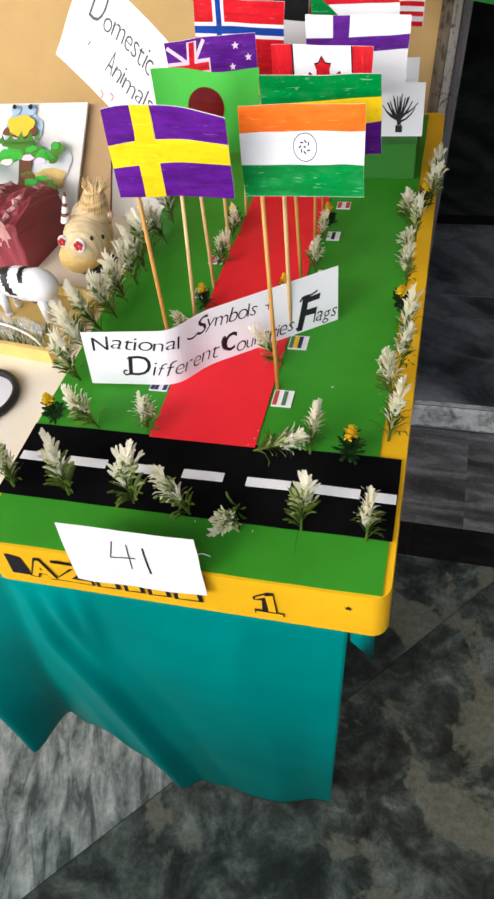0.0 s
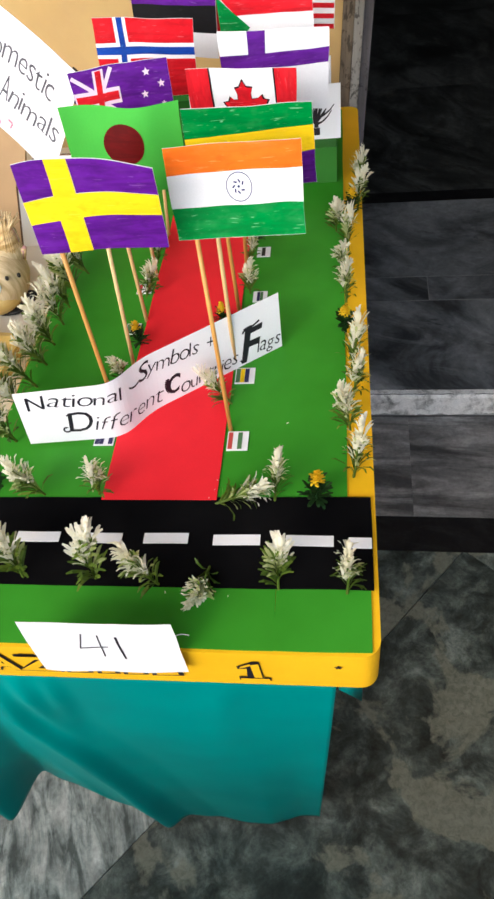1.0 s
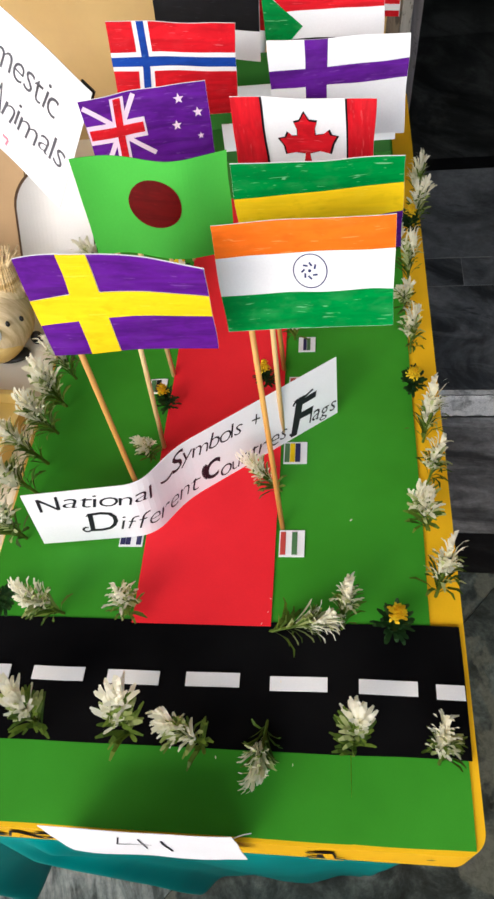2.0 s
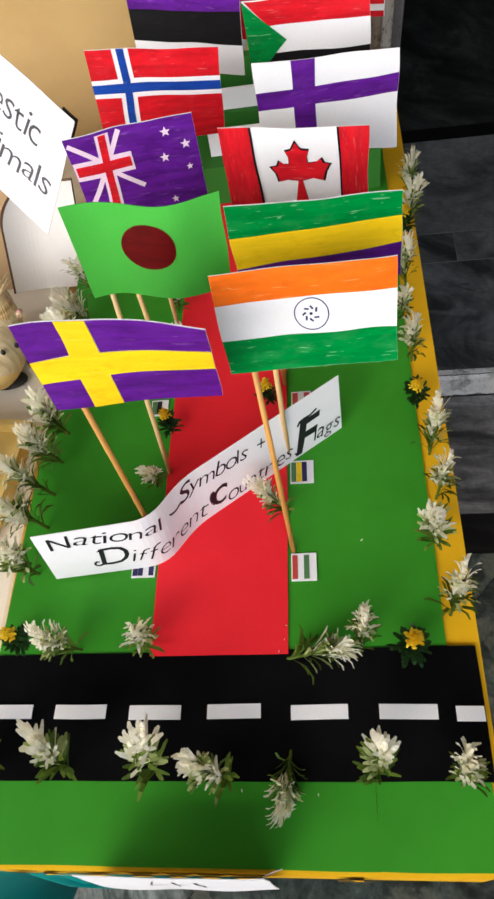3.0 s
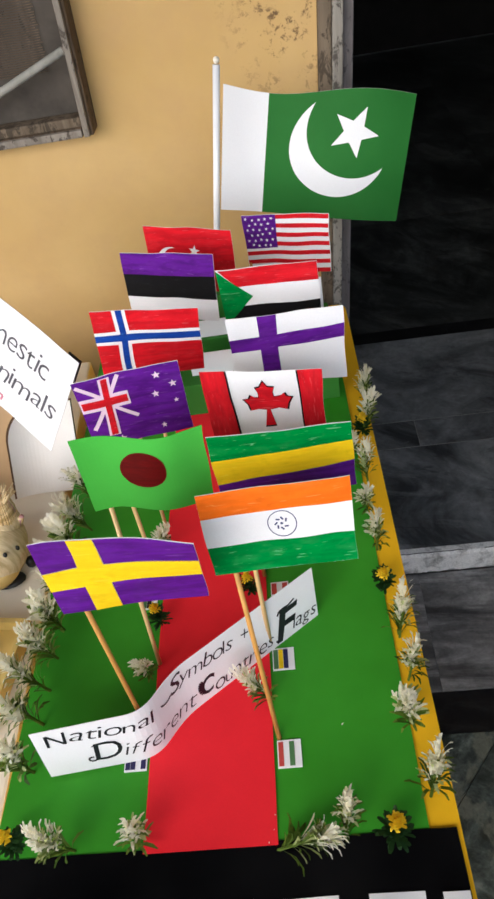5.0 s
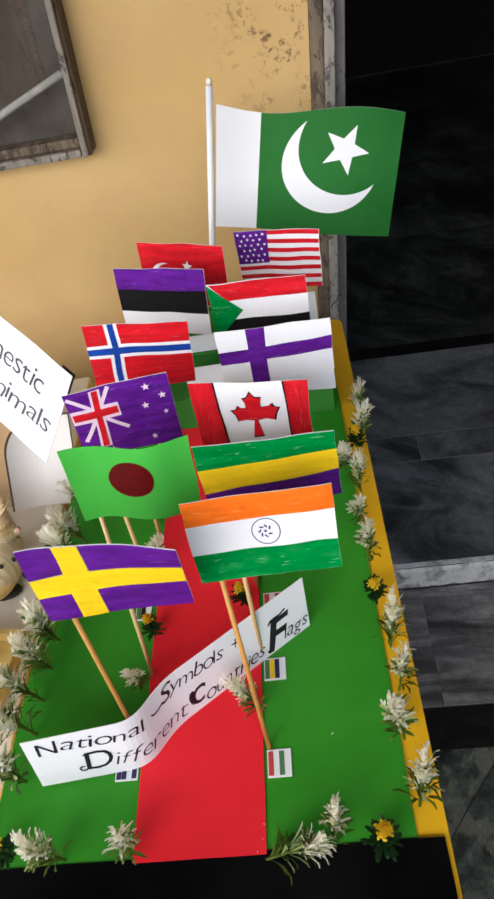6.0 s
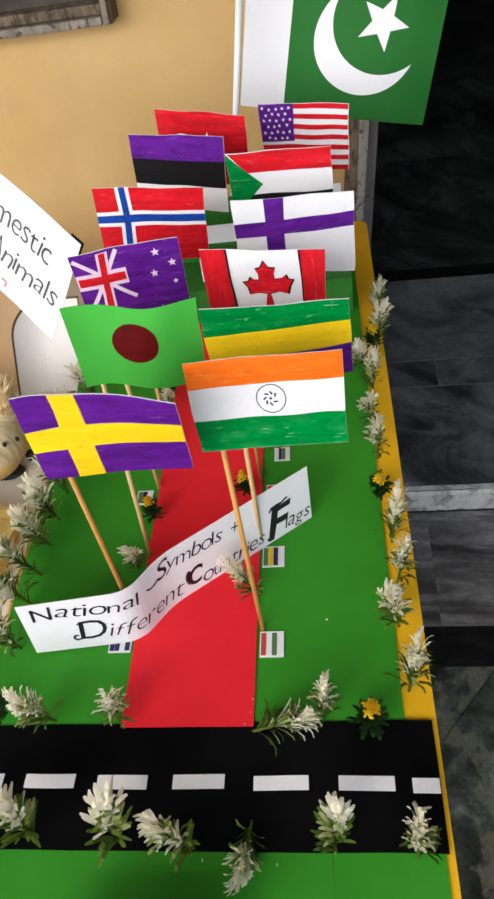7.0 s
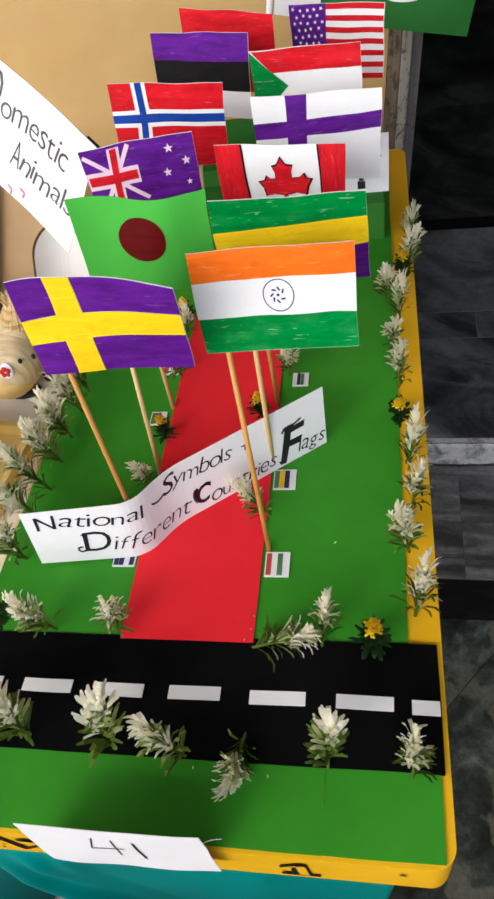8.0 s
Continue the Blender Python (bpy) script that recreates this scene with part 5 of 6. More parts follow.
def sprig(seed):
    rng = random.Random(seed)
    root = thing("artificial_plant", pose(0, 0, 0), "artificial sprig with green needles and white blossom", "plant", "artificial plants round the lawn")
    leaves, young, petals = bmesh.new(), bmesh.new(), bmesh.new()
    part("stem", rod((0, 0, -0.008), (0.001, 0, 0.044), 0.0014, 0.0010, 6), LEAF, root)
    spray(leaves, rng, 34, 0.001, 0.026, 24, 54, 0.015, 0.025, 0.0022, 0.0034, 0.001, 0.0030)
    spray(young, rng, 22, 0.012, 0.034, 18, 46, 0.014, 0.021, 0.0024, 0.0036, 0.0014, 0.0026)
    # the blossom stands in two or three close tufts
    for k in range(3):
        a, lean = rng.uniform(0, 6.28), rng.uniform(0.002, 0.006)
        tuft = bmesh.new()
        spray(tuft, rng, 21, 0.019 + 0.007 * k, 0.031 + 0.008 * k, 5, 38, 0.014, 0.021, 0.0023, 0.0036, 0.0016, 0.0022)
        bmesh.ops.translate(tuft, verts=tuft.verts, vec=(lean * math.cos(a), lean * math.sin(a), 0))
        me = bpy.data.meshes.new("tuft")
        tuft.to_mesh(me)
        tuft.free()
        petals.from_mesh(me)
        bpy.data.meshes.remove(me)
    part("foliage", leaves, LEAF, root)
    part("young_foliage", young, YOUNG_LEAF, root, "pale yellowish green needles")
    part("blossom", petals, PETAL, root, "white blunt petals")
    return root


def daisy(seed):
    rng = random.Random(seed)
    root = thing("artificial_flower", pose(0, 0, 0), "artificial yellow flower with dark green leaves", "flower", "yellow flowers round the lawn")
    leaves, petals = bmesh.new(), bmesh.new()
    spray(leaves, rng, 64, 0.002, 0.020, 30, 70, 0.008, 0.016, 0.0024, 0.0040)
    spray(petals, rng, 90, 0.024, 0.033, 0, 60, 0.005, 0.0085, 0.0020, 0.0032)
    part("stem", rod((0, 0, -0.008), (0, 0, 0.026), 0.0014, 0.0011, 6), DARK_LEAF, root)
    part("foliage", leaves, DARK_LEAF, root)
    part("blossom", petals, PETAL_YELLOW, root, "round yellow flower head")
    return root


kinds = [sprig(s) for s in (21, 22, 23, 24, 25, 26)]
daisies = [daisy(s) for s in (31, 32)]
used = {}
pick = random.Random(5)


def plant(x, y, dx=0.0, dy=0.0, dz=SPRIG, yellow=False, z=TOP + 0.003):
    """Stuck in at (x, y), its tip dx, dy and dz away."""
    pool = daisies if yellow else kinds
    src = pool[pick.randrange(len(pool))]
    way = Vector((dx, dy, dz))
    size = way.length / (0.042 if yellow else SPRIG)
    m = Matrix.Translation((x, y, z)) @ Vector((0, 0, 1)).rotation_difference(way).to_matrix().to_4x4() @ pose(0, 0, 0, 0, 0, pick.uniform(0, 360)) @ Matrix.Scale(size, 4)
    if src.name in used:
        ob = copy_thing(src, m)
        ob.matrix_world = m
    else:
        src.matrix_world = m
        used[src.name] = True


# along the road's front edge; one has tipped over towards the front
for row in ((-0.192, 0.119, -0.006, 0.014, 0.064), (-0.128, 0.116, -0.008, 0.016, 0.072), (-0.0565, 0.114, -0.004, 0.015, 0.074), (0.004, 0.107, -0.028, -0.001, 0.062), (0.050, 0.124, -0.007, -0.056, 0.026), (0.115, 0.103, 0.002, 0.022, 0.062), (0.176, 0.098, 0.004, 0.013, 0.060)):
    plant(*row)
# along its back edge
plant(-0.187, 0.223, 0.002, -0.004, 0.042, True)
for row in ((-0.131, 0.213, -0.024, -0.005, 0.064), (-0.072, 0.212, 0.010, 0.0, 0.060), (0.052, 0.197, 0.064, 0.002, 0.030), (0.109, 0.199, 0.006, 0.020, 0.062)):
    plant(*row)
plant(0.150, 0.199, 0.002, -0.002, 0.050, True)
# on the yellow margin
for row in ((0.1875, 0.229, 0.009, 0.013, 0.068), (0.186, 0.292, -0.008, 0.008, 0.068), (0.191, 0.339, 0.008, 0.006, 0.062), (0.192, 0.388, 0.011, 0.020, 0.062), (0.189, 0.503, -0.002, 0.004, 0.062), (0.187, 0.563, -0.004, -0.010, 0.052), (0.196, 0.612, 0.0, 0.014, 0.062), (0.181, 0.655, 0.0, -0.008, 0.058), (0.213, 0.712, 0.004, 0.010, 0.060), (0.216, 0.748, 0.002, 0.020, 0.064)):
    plant(*row)
plant(0.186, 0.453, 0.0, -0.010, 0.042, True)
plant(0.204, 0.700, 0.0, -0.006, 0.042, True)
# along the model farm
for row in ((-0.182, 0.287, -0.004, -0.006, 0.064), (-0.181, 0.335, -0.014, -0.004, 0.066), (-0.180, 0.372, -0.018, -0.002, 0.064), (-0.177, 0.410, -0.012, 0.004, 0.056), (-0.175, 0.446, -0.010, 0.004, 0.058), (-0.172, 0.484, -0.006, 0.002, 0.056), (-0.171, 0.518, -0.010, 0.004, 0.054), (-0.168, 0.552, -0.008, 0.004, 0.060), (-0.160, 0.590, -0.014, 0.004, 0.056), (-0.165, 0.645, -0.006, 0.004, 0.052)):
    plant(row[0], row[1], row[2] * 1.6 - 0.005, row[3], row[4] * 1.26)
# beside the carpet
for row in ((-0.073, 0.374, 0.0, -0.008, 0.050), (-0.070, 0.536, 0.018, -0.006, 0.058), (-0.064, 0.605, 0.010, 0.004, 0.050), (0.056, 0.334, -0.030, 0.012, 0.050), (0.068, 0.528, 0.002, -0.004, 0.056), (0.066, 0.60, 0.004, 0.004, 0.048)):
    plant(*row)
for x, y in ((-0.063, 0.438), (-0.066, 0.634), (0.039, 0.464), (0.072, 0.640)):
    plant(x, y, 0.0, 0.0, 0.040, True)

# bits of glue and paper left on the lawn and the carpet's end
fleck = bmesh.new()
frng = random.Random(14)
for x, y, wide in ((0.120, 0.300, 0.0016), (0.043, 0.203, 0.0010), (0.048, 0.213, 0.0008), (0.050, 0.225, 0.0009), (0.012, 0.098, 0.0014), (0.070, 0.094, 0.0012), (0.060, 0.155, 0.0012)):
    a = frng.uniform(0, 6.28)
    d, n, c = Vector((math.cos(a), math.sin(a), 0)) * wide, Vector((-math.sin(a), math.cos(a), 0)) * wide * 0.3, Vector((x, y, TOP + 0.0042))
    low = [fleck.verts.new(c + o) for o in (-d - n * 0.2, -d * 0.3 - n, d * 0.5 - n * 0.8, d + n * 0.4, d * 0.2 + n, -d * 0.7 + n * 0.7)]
    high = [fleck.verts.new(v.co * 1.0 + Vector((0, 0, 0.0005))) for v in low]
    fleck.faces.new(high)
    for i in range(6):
        fleck.faces.new((low[i], low[(i + 1) % 6], high[(i + 1) % 6], high[i]))
tagged(finish("paper_flecks", fleck, CREAM), "tiny pale flecks of glue and paper on the board", "flecks", kind="stuff")

# ---- model farm ----
FARM = 0.786


def leaning(name, x0, y0, x1, y1, rise, back, thick, material, label, category):
    """A panel standing on the line from 0 to 1, leaning back."""
    b = bmesh.new()
    d = Vector((x1 - x0, y1 - y0, 0)).normalized()
    n = Vector((-d.y, d.x, 0))
    low, high = [Vector((x0, y0, 0)), Vector((x1, y1, 0))], [Vector((x0, y0, rise)) + n * back, Vector((x1, y1, rise)) + n * back]
    off = (high[0] - low[0]).cross(d).normalized() * thick
    v = [b.verts.new(p) for p in (*low, high[1], high[0])]
    w = [b.verts.new(p + off) for p in (*low, high[1], high[0])]
    b.faces.new(v), b.faces.new(w[::-1])
    for i in range(4):
        b.faces.new((v[i], v[(i + 1) % 4], w[(i + 1) % 4], w[i]))
    ob = finish(name, b, material)
    ob.location.z = FARM
    return tagged(ob, label, category)


leaning("leaning_backdrop", -0.60, 0.675, -0.345, 0.672, 0.125, 0.155, 0.005, FOAM, "white foam backdrop with paper cut-outs leaning back", "backdrop")
leaning("cardboard_flap", -0.420, 0.692, -0.281, 0.692, 0.118, 0.146, 0.005, CARDBOARD, "brown cardboard flap leaning beside the white backdrop", "cardboard")


def rounded_prop():
    """A card with one rounded shoulder, its free side curling forward, lined with brown cardboard that shows along its edge."""
    root = thing("paper_prop", Matrix.Translation((-0.279, 0.690, FARM)) @ pose(0, 0, 0, 90 - 34, 0, -4), "white card with a rounded shoulder that props up the paper sign", "card")
    for name, grow, z0, z1, material, label in (("card_face", 0.0, 0.0012, 0.0026, FOAM, ""), ("lining", 0.0030, -0.0024, 0.0010, DARK_CARD, "brown cardboard lining")):
        b, sides = bmesh.new(), []
        for z in (z0, z1):
            grid = []
            for i in range(19):
                x = -grow + (0.092 + grow) * (i / 18) ** 1.5
                rise = 0.124 + grow - 0.050 * (1 - math.sqrt(max(0.0, 1 - ((0.046 - x) / (0.0461 + grow)) ** 2))) if x < 0.046 else 0.124 + grow
                curl_up = 11.0 * max(0.0, 0.050 - x) ** 2
                grid.append([b.verts.new((x + 0.3 * curl_up, rise * j / 6, z + curl_up)) for j in range(7)])
            for p, q in zip(grid, grid[1:]):
                for j in range(6):
                    b.faces.new((p[j], q[j], q[j + 1], p[j + 1]))
            sides.append(grid[0] + [g[6] for g in grid[1:]] + grid[-1][5::-1] + [g[0] for g in grid[-2:0:-1]])
        for i in range(len(sides[0])):
            j = (i + 1) % len(sides[0])
            b.faces.new((sides[0][i], sides[0][j], sides[1][j], sides[1][i]))
        part(name, b, material, root, label)


rounded_prop()


def ball(b, at, size, mat=0, turn=None, seg=16, rough=0.0, seed=0):
    m = Matrix.Translation(at) @ (turn or Matrix.Identity(4)) @ Matrix.Diagonal((*size, 1))
    made = bmesh.ops.create_uvsphere(b, u_segments=seg, v_segments=max(6, seg // 2 + 2), radius=1, matrix=m)["verts"]
    for v in made:
        if rough:
            v.co += (v.co - Vector(at)) * rough * noise.noise(v.co * 60 + Vector((seed, 0, 0)))
        for f in v.link_faces:
            f.material_index = mat
    return made


def toy_pig():
    """A straw toy animal: round body, short snout with red spots, striped horn and a bundle of straw behind."""
    b = bmesh.new()
    ball(b, (0, 0, 0.037), (0.038, 0.048, 0.039), 1, None, 30, 0.04)
    ball(b, (0.006, 0.016, 0.062), (0.030, 0.030, 0.022), 1, None, 24, 0.06)
    ball(b, (-0.010, -0.020, 0.022), (0.035, 0.034, 0.022), 4, None, 24, 0.05)
    for x, y, z, r in ((0.002, -0.0425, 0.0490, 0.0105), (-0.027, -0.0345, 0.0515, 0.0085)):
        ball(b, (x, y, z), (r, 0.0042, r * 0.95), 6, pose(0, 0, 0, -22, 0, -10), 18)
        for k in range(5):
            a = math.radians(72 * k + 90)
            ball(b, (x + 0.42 * r * math.cos(a), y - 0.0040, z + 0.40 * r * math.sin(a) + 0.001), (0.34 * r, 0.0022, 0.34 * r), 2, None, 10)
    for k in range(9):
        c = (-0.024 + 0.0010 * k, -0.012 + 0.001 * k, 0.070 + 0.0042 * k)
        ball(b, c, (0.0072 - 0.0006 * k, 0.0072 - 0.0006 * k, 0.0034), 7 if k % 3 == 2 else 6, None, 12)
    tuft = random.Random(6)
    # the hank of straw bends over from the crown, its strands running side by side
    for k in range(90):
        ring_a, loose = 2 * math.pi * k / 90, tuft.uniform(0.95, 1.03)
        last = None
        for j in range(8):
            f = j / 7
            polar = radians(12 + 128 * f)
            swing = ring_a + 0.25 * f * f
            q = Vector((0.014 + 0.029 * loose * (0.45 + 0.55 * f) * math.sin(polar) * math.cos(swing) + 0.012 * math.cos(polar), 0.015 + 0.024 * loose * (0.5 + 0.5 * f) * math.sin(polar) * math.sin(swing), 0.074 + 0.036 * loose * math.cos(polar)))
            if last:
                rod(last, q, 0.0017, 0.0017, 5, b)
                for face in b.faces[-7:]:
                    face.material_index = 5 if k > 82 and k % 3 == 0 else (1, 1, 0)[k % 3]
            last = q
    ball(b, (0.013, 0.015, 0.066), (0.026, 0.021, 0.024), 1, None, 20)
    for k in range(46):
        a = radians(tuft.uniform(-38, 40))
        p = Vector((0.024 + 0.012 * math.sin(a), 0.015 + tuft.uniform(-0.008, 0.008), 0.096))
        q = p + Vector((0.024 * math.sin(a) + 0.003, tuft.uniform(-0.004, 0.008), 0.024 * math.cos(a) * tuft.uniform(0.4, 1.0)))
        rod(p, q, 0.0019, 0.0008, 5, b)
        for face in b.faces[-7:]:
            face.material_index = k % 2
    for k in range(5):
        rod((0.030, 0.020 - 0.003 * k, 0.046 + 0.004 * k), (0.044 - 0.003 * k, 0.010, 0.070 - 0.002 * k), 0.0042, 0.0030, 8, b)
        for f in b.faces[-10:]:
            f.material_index = (0, 5, 1)[k % 3]
    for x, y, z in ((0.022, -0.036, 0.056), (0.034, -0.022, 0.050)):
        ball(b, (x, y, z), (0.0028, 0.0028, 0.0034), 3, None, 8)
    ball(b, (0.034, -0.008, 0.008), (0.008, 0.008, 0.008), 3, None, 10)
    ball(b, (0.004, -0.030, 0.005), (0.024, 0.014, 0.005), 3, None, 14)
    ob = finish("toy_animal", b, [STRAW, STRAW_PALE, TOY_RED, TOY_BLACK, STRAW_YELLOW, MAROON_PALE, WHITE, TOY_BROWN], smooth=True)
    ob.matrix_world = pose(-0.268, 0.564, FARM, 0, 0, 4) @ Matrix.Diagonal((0.92, 0.96, 1.04, 1))
    return tagged(ob, "pale straw toy animal with red hearts and a striped horn", "toy")


toy_pig()


def toy_cow():
    b = bmesh.new()
    ball(b, (0, 0, 0.040), (0.040, 0.017, 0.019), 0, None, 72, 0.05)
    ball(b, (0.022, 0, 0.040), (0.022, 0.018, 0.020), 0, None, 64, 0.04)
    ball(b, (-0.044, 0, 0.054), (0.016, 0.010, 0.010), 1, pose(0, 0, 0, 0, 30, 0), 14)
    for x in (-0.026, 0.028):
        for y in (-0.009, 0.009):
            rod((x, y, 0), (x, y, 0.034), 0.0042, 0.0066, 10, b)
            rod((x, y, 0), (x, y, 0.004), 0.0046, 0.0046, 8, b)
    for f in b.faces:
        c = f.calc_center_median()
        if c.z < 0.022:
            continue
        w = 0.004 * noise.noise(c * 45)
        slant = c.x + 0.45 * (c.z - 0.045) + w
        shoulder = c.x < -0.020 + w and c.z > 0.034
        bands = abs(slant + 0.006) < 0.0052 and c.z > 0.034 + w or abs(slant - 0.014) < 0.0032 and c.z > 0.050
        under = c.z < 0.030 + w and (abs(c.x + 0.008 + w) < 0.010 or abs(c.x - 0.024 + w) < 0.005)
        if shoulder or bands or under:
            f.material_index = 1
    ob = finish("toy_cow", b, [WHITE, TOY_BLACK], smooth=True)
    ob.matrix_world = pose(-0.306, 0.424, FARM + 0.0065, 0, 0, -10) @ Matrix.Scale(1.22, 4)
    return tagged(ob, "black and white toy cow on a gold tray", "toy")


toy_cow()
tray = thing("gold_tray", pose(-0.304, 0.402, FARM, 0, 0, -9), "shallow gold paper tray holding the toy cow", "tray")
part("tray_floor", box(-0.075, -0.055, 0.001, 0.068, 0.068, 0.006, 0.001), BRASS, tray)
for x0, y0, x1, y1 in ((-0.075, -0.062, 0.068, -0.055), (-0.075, 0.068, 0.068, 0.075), (0.068, -0.062, 0.075, 0.075), (-0.082, -0.062, -0.075, 0.075)):
    part("tray_side", box(x0, y0, 0.001, x1, y1, 0.021, 0.001), BRASS, tray)
grass = bmesh.new()
grng = random.Random(3)
for k in range(240):
    x, y = grng.uniform(-0.062, 0.055), grng.uniform(-0.05, -0.012)
    blade(grass, (x, y, 0.006), (x + grng.uniform(-0.006, 0.006), y + grng.uniform(-0.006, 0.006), 0.006 + grng.uniform(0.008, 0.018)), 0.0022, 0.0004)
tagged(finish("toy_grass", grass, LEAF), "tuft of green paper grass in the gold tray", "grass", kind="stuff").matrix_world = pose(-0.304, 0.402, FARM, 0, 0, -9)


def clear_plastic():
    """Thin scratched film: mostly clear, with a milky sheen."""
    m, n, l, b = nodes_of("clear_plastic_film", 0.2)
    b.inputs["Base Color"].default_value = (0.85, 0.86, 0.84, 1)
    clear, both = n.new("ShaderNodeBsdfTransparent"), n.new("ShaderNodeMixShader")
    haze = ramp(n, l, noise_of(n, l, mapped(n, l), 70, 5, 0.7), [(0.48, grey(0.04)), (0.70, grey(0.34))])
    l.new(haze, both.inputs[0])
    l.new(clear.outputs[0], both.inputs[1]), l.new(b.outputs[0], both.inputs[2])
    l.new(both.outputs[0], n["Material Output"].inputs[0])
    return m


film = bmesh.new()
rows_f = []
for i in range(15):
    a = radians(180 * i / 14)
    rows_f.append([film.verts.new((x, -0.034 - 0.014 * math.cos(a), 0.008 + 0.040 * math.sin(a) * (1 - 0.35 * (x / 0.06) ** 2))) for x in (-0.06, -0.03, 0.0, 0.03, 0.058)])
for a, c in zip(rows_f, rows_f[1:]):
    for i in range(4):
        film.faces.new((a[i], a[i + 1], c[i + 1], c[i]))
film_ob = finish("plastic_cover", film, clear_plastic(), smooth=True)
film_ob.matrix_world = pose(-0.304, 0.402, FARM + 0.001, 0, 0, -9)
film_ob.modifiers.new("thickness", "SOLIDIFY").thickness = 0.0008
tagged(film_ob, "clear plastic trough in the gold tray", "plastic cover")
rim = bmesh.new()
for k in range(16):
    p, q = (Vector((-0.060 + 0.118 * i / 16, -0.049, 0.008 + 0.034 * math.sin(math.pi * i / 16) ** 0.45)) for i in (k, k + 1))
    rod(p, q, 0.0016, 0.0016, 6, rim)
part("plastic_rim", rim, CREAM, film_ob, "cream bent rim")


def barn():
    """A crumpled maroon paper shed with pale ridges."""
    root = thing("paper_shed", pose(-0.422, 0.592, FARM, 0, 0, -8), "crumpled maroon paper shed with pale ridges", "model shed")
    b = bmesh.new()
    n = 40
    g = []
    for j in range(n + 1):
        v = j / n
        row = []
        for i in range(n + 1):
            u = i / n
            a = math.pi * v
            x = -0.075 + 0.150 * u
            y, z = -0.056 * math.cos(a) / max(abs(math.cos(a)), abs(math.sin(a))) ** 0.85, 0.084 * math.sin(a) ** 0.30
            c = Vector((x * 42, y * 30, z * 30))
            q = 1 + 0.07 * noise.noise(c) + 0.06 * noise.noise(c * 2.7) + 0.03 * abs(math.sin(u * 11))
            row.append(b.verts.new((x + 0.008 * noise.noise(c + Vector((9, 0, 0))), y * q, max(0.0, z * q))))
        g.append(row)
    for j in range(n):
        for i in range(n):
            b.faces.new((g[j][i], g[j][i + 1], g[j + 1][i + 1], g[j + 1][i]))
    for i in (0, n):
        b.faces.new([g[j][i] for j in range(n + 1)])
    part("shed_body", b, MAROON, root)
    for k in range(3):
        r = bmesh.new()
        last = None
        for s in range(40):
            a = radians(10 + 125 * s / 39)
            c = Vector((-0.052 + 0.052 * k, -0.060 * math.cos(a) / max(abs(math.cos(a)), abs(math.sin(a))) ** 0.85, 0.088 * math.sin(a) ** 0.30))
            q = [noise.noise(c * f + Vector((k * 9, s * 0.1, 0))) for f in (60, 110, 190)]
            c += Vector((0.008 * q[0] + 0.004 * q[1], 0, 0.006 * q[2]))
            w = 0.0055 + 0.006 * abs(q[1]) + 0.003 * q[2]
            cur = [r.verts.new(c + Vector((d * w, 0, h + 0.004 * noise.noise((c + Vector((d, 0, 0))) * 150)))) for d, h in ((-1, -0.012), (-0.5, -0.001), (0.1, 0.003), (0.7, -0.002), (1, -0.014))]
            if last:
                for f in range(4):
                    r.faces.new((last[f], last[f + 1], cur[f + 1], cur[f]))
            last = cur
        part("ridge", r, MAROON_PALE, root, "pale crumpled ridge")
    return root


barn()


def cutout(name, label, x, y, z, pieces):
    root = thing(name, pose(x, y, z, -51, 0, 0), label, "cut-out", "paper cut-outs on the foam panel")
    for k, (nm, pts, mt) in enumerate(pieces):
        b = prism(pts, 0.0, 0.0010)
        ob = part(nm, b, mt, root)
        ob.matrix_basis = pose(0, -0.004 - 0.0012 * k, 0, 90, 0, 0)
    return root


def blob(x, y, rx, ry, seed, k=48):
    pts = []
    for i in range(k):
        a = 2 * math.pi * i / k
        r = 1 + 0.09 * math.sin(3 * a + seed) + 0.06 * math.sin(5 * a + 2.3 * seed) + 0.03 * math.sin(9 * a + 1.7 * seed)
        pts.append((x + rx * r * math.cos(a), y + ry * r * math.sin(a)))
    return pts


clumps = random.Random(17)
tree_parts = [("white_rim", blob(0.0, 0.050, 0.062, 0.052, 1), WHITE), ("white_rim", blob(0.055, 0.062, 0.024, 0.034, 8), WHITE),
              ("hill", blob(0.045, 0.034, 0.030, 0.018, 5), STRAW_YELLOW), ("trunk", [(-0.016, -0.004), (0.018, -0.004), (0.010, 0.03), (0.012, 0.066), (-0.012, 0.066), (-0.009, 0.03)], TOY_BROWN)]
for x, y, rx, ry in ((-0.034, 0.070, 0.018, 0.012), (-0.012, 0.078, 0.020, 0.013), (0.014, 0.076, 0.020, 0.013), (0.036, 0.068, 0.014, 0.010), (0.060, 0.078, 0.012, 0.012), (0.056, 0.060, 0.009, 0.007), (-0.050, 0.046, 0.014, 0.012)):
    tree_parts.append(("crown", blob(x, y, rx, ry, clumps.uniform(0, 40)), TOY_GREEN if clumps.random() < 0.7 else LIME_CARD))
    tree_parts.append(("crown_highlight", blob(x - 0.15 * rx, y + 0.30 * ry, rx * 0.55, ry * 0.45, clumps.uniform(0, 40)), LIME_CARD))
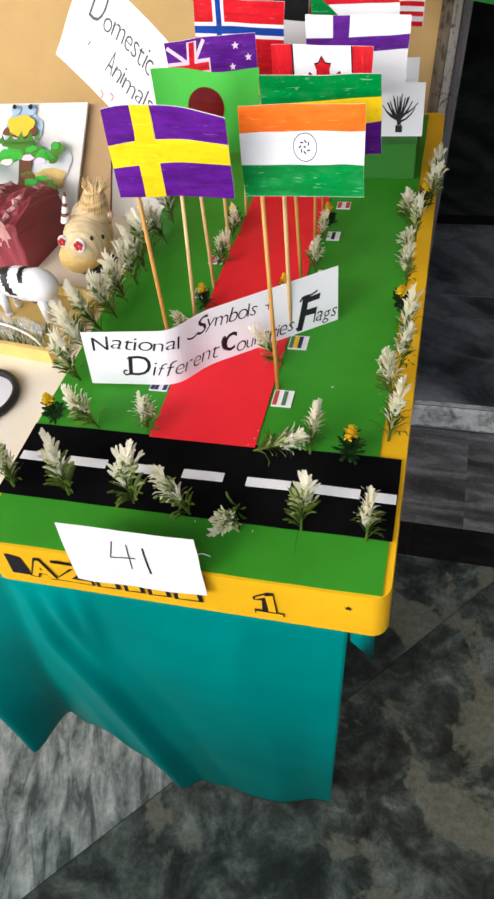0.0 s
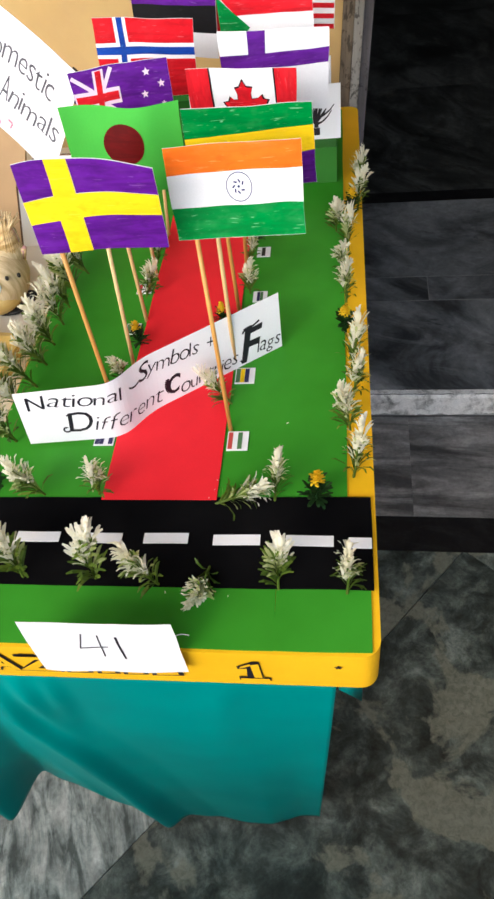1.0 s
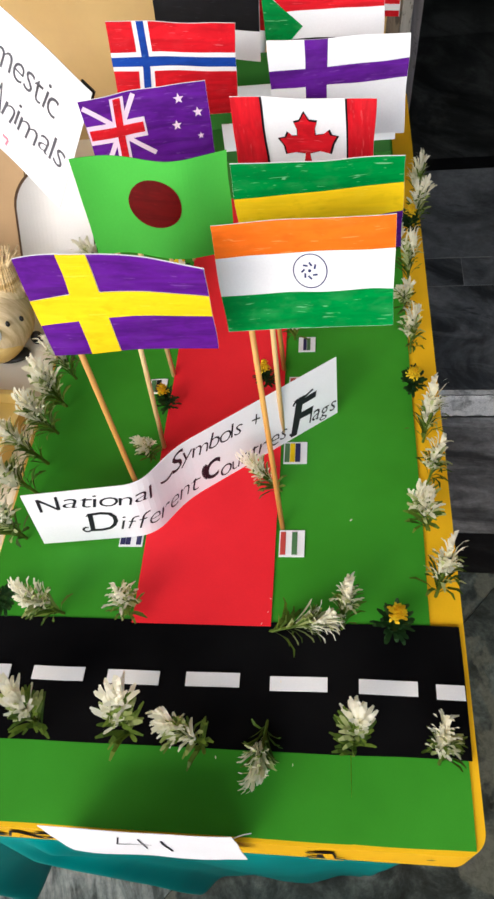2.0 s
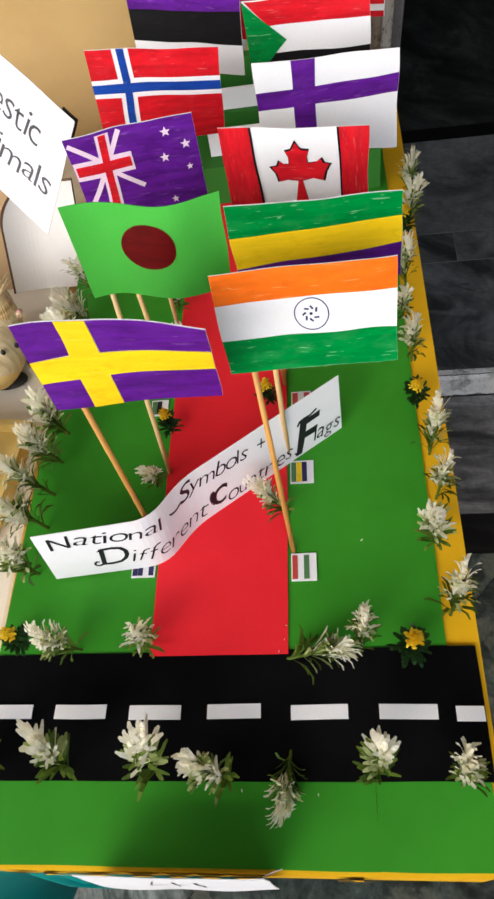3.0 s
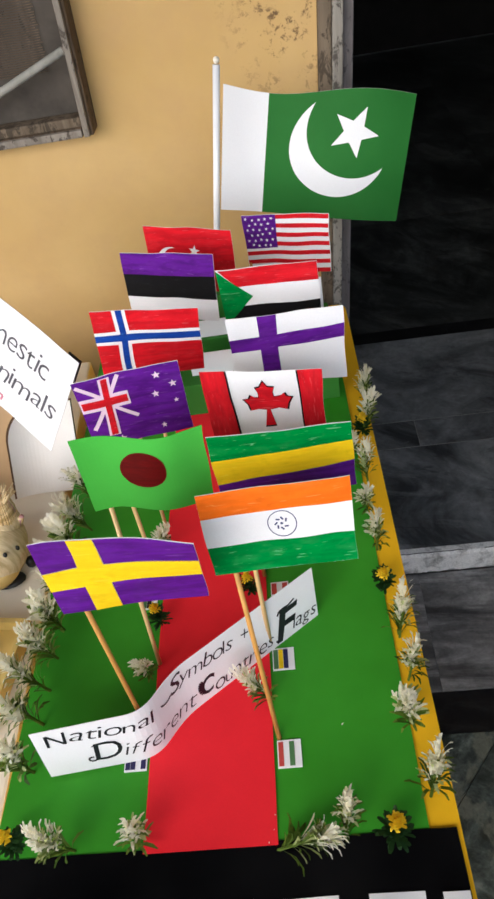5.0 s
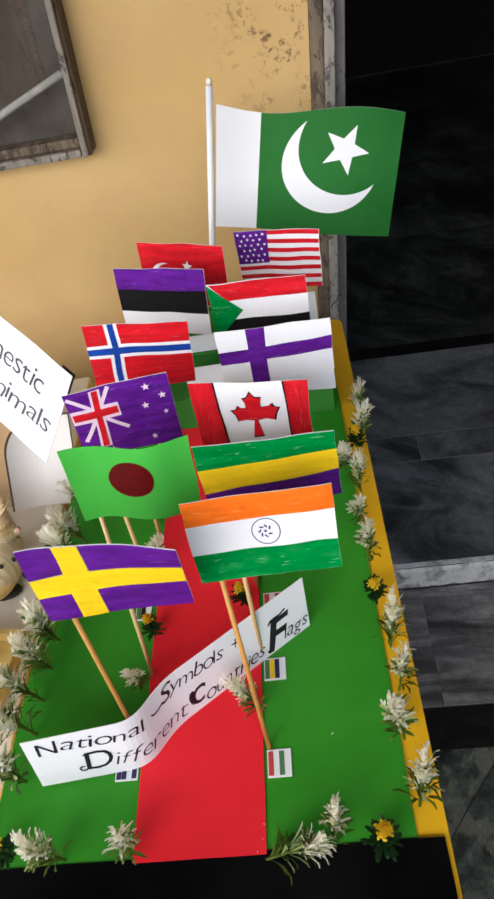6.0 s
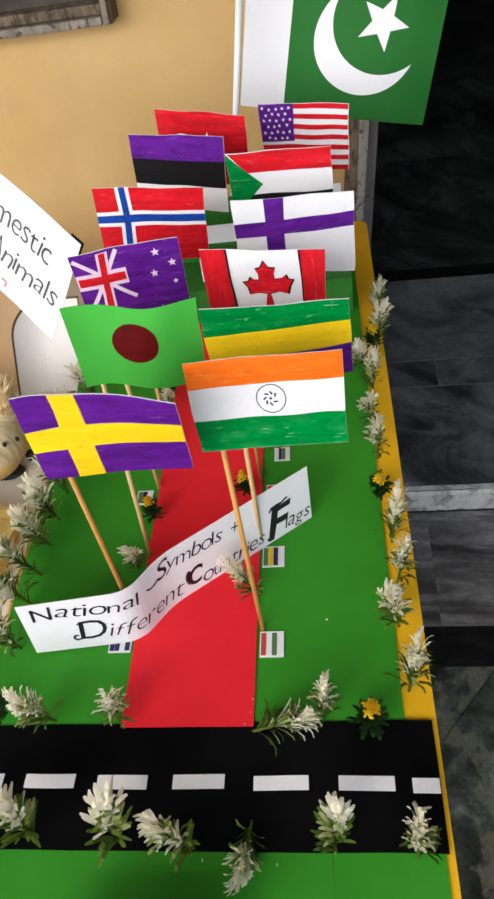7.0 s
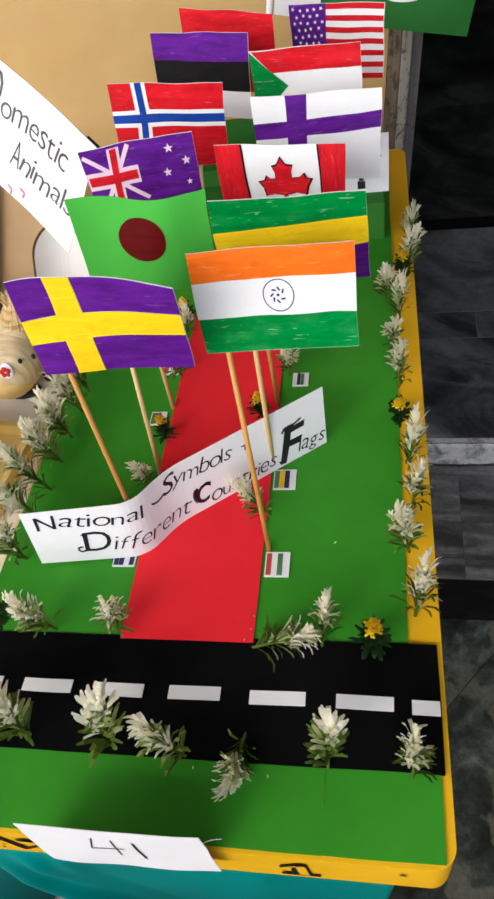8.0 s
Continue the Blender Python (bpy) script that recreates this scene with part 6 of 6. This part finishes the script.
for k in range(9):
    x = -0.040 + 0.009 * k
    tree_parts.append(("leaf", [(x - 0.004, 0.084), (x + 0.004, 0.084), (x + 0.004 * (-1) ** k, 0.096 + 0.003 * (k % 3))], TOY_GREEN))
for k in range(12):
    x = clumps.uniform(0.015, 0.075)
    tree_parts.append(("bush", blob(x, 0.034 - 0.45 * x + clumps.uniform(-0.008, 0.008), 0.011, 0.006, 30 + k), (TOY_GREEN, LIME_CARD, TOY_BROWN, TOY_GREEN)[k % 4]))
for x, y in ((0.030, 0.048), (0.052, 0.042), (-0.004, 0.040)):
    tree_parts.append(("tag", blob(x, y, 0.010, 0.005, x * 300), PINKISH if x > 0 else CREAM))
for x in (-0.040, -0.058):
    tree_parts.append(("bush", blob(x, 0.020, 0.014, 0.012, x * 90), LIME_CARD))
cutout("paper_tree", "paper cut-out of a green tree with brown trunk and bushes", -0.440, 0.702, FARM + 0.020, tree_parts)
cutout("paper_nest", "paper cut-out of a yellow shape in a round nest", -0.452, 0.768, FARM + 0.0735, (
    ("pale_rim", blob(0.0, 0.036, 0.034, 0.034, 3), TOY_BLUE),
    ("pale_knob", disc(0.010, 0.066, 0.010, 0.010, 18), TOY_BLUE),
    ("pale_knob", disc(-0.016, 0.066, 0.009, 0.009, 18), TOY_BLUE),
    ("white_wall", blob(0.002, 0.012, 0.026, 0.016, 9), WHITE),
    ("nest", blob(-0.002, 0.030, 0.030, 0.014, 4), TOY_BROWN),
    ("yellow_shape", blob(-0.002, 0.037, 0.024, 0.018, 6), TOY_YELLOW),
    ("dark_spot", disc(0.012, 0.068, 0.0040, 0.0045, 14), TOY_BLACK),
    ("dark_spot", disc(-0.016, 0.068, 0.0035, 0.0040, 14), TOY_BLACK),
    ("dark_spot", disc(0.004, 0.008, 0.0040, 0.0060, 14), TOY_BLACK),
    ("green_fringe", blob(0.0, 0.004, 0.030, 0.009, 12), TOY_GREEN)))

tyre = bmesh.new()
rn, cn = 40, 10
gt = [[tyre.verts.new(((0.046 + 0.0048 * math.cos(2 * math.pi * j / cn)) * math.cos(2 * math.pi * i / rn), (0.046 + 0.0048 * math.cos(2 * math.pi * j / cn)) * math.sin(2 * math.pi * i / rn), 0.0050 + 0.0050 * math.sin(2 * math.pi * j / cn))) for j in range(cn)] for i in range(rn)]
for i in range(rn):
    for j in range(cn):
        tyre.faces.new((gt[i][j], gt[(i + 1) % rn][j], gt[(i + 1) % rn][(j + 1) % cn], gt[i][(j + 1) % cn]))
pond = thing("black_ring", pose(-0.308, 0.258, FARM), "black ring lying on the foam with brown lumps inside", "ring")
part("ring_rim", tyre, TOY_BLACK, pond, "", True)
part("plate", prism(disc(0, 0, 0.0445, 0.0445, 36), 0.0006, 0.0022), WHITE, pond, "white paper disc")
lump = bmesh.new()
for x, y, r in ((-0.024, 0.012, 0.015), (-0.012, 0.020, 0.012), (-0.030, -0.004, 0.011), (-0.016, 0.004, 0.009)):
    ball(lump, (x, y, 0.002 + r * 0.6), (r, r * 0.8, r * 0.7), 0, None, 14, 0.35, x * 900)
part("lump", lump, TOY_BROWN, pond, "brown clay lump", True)
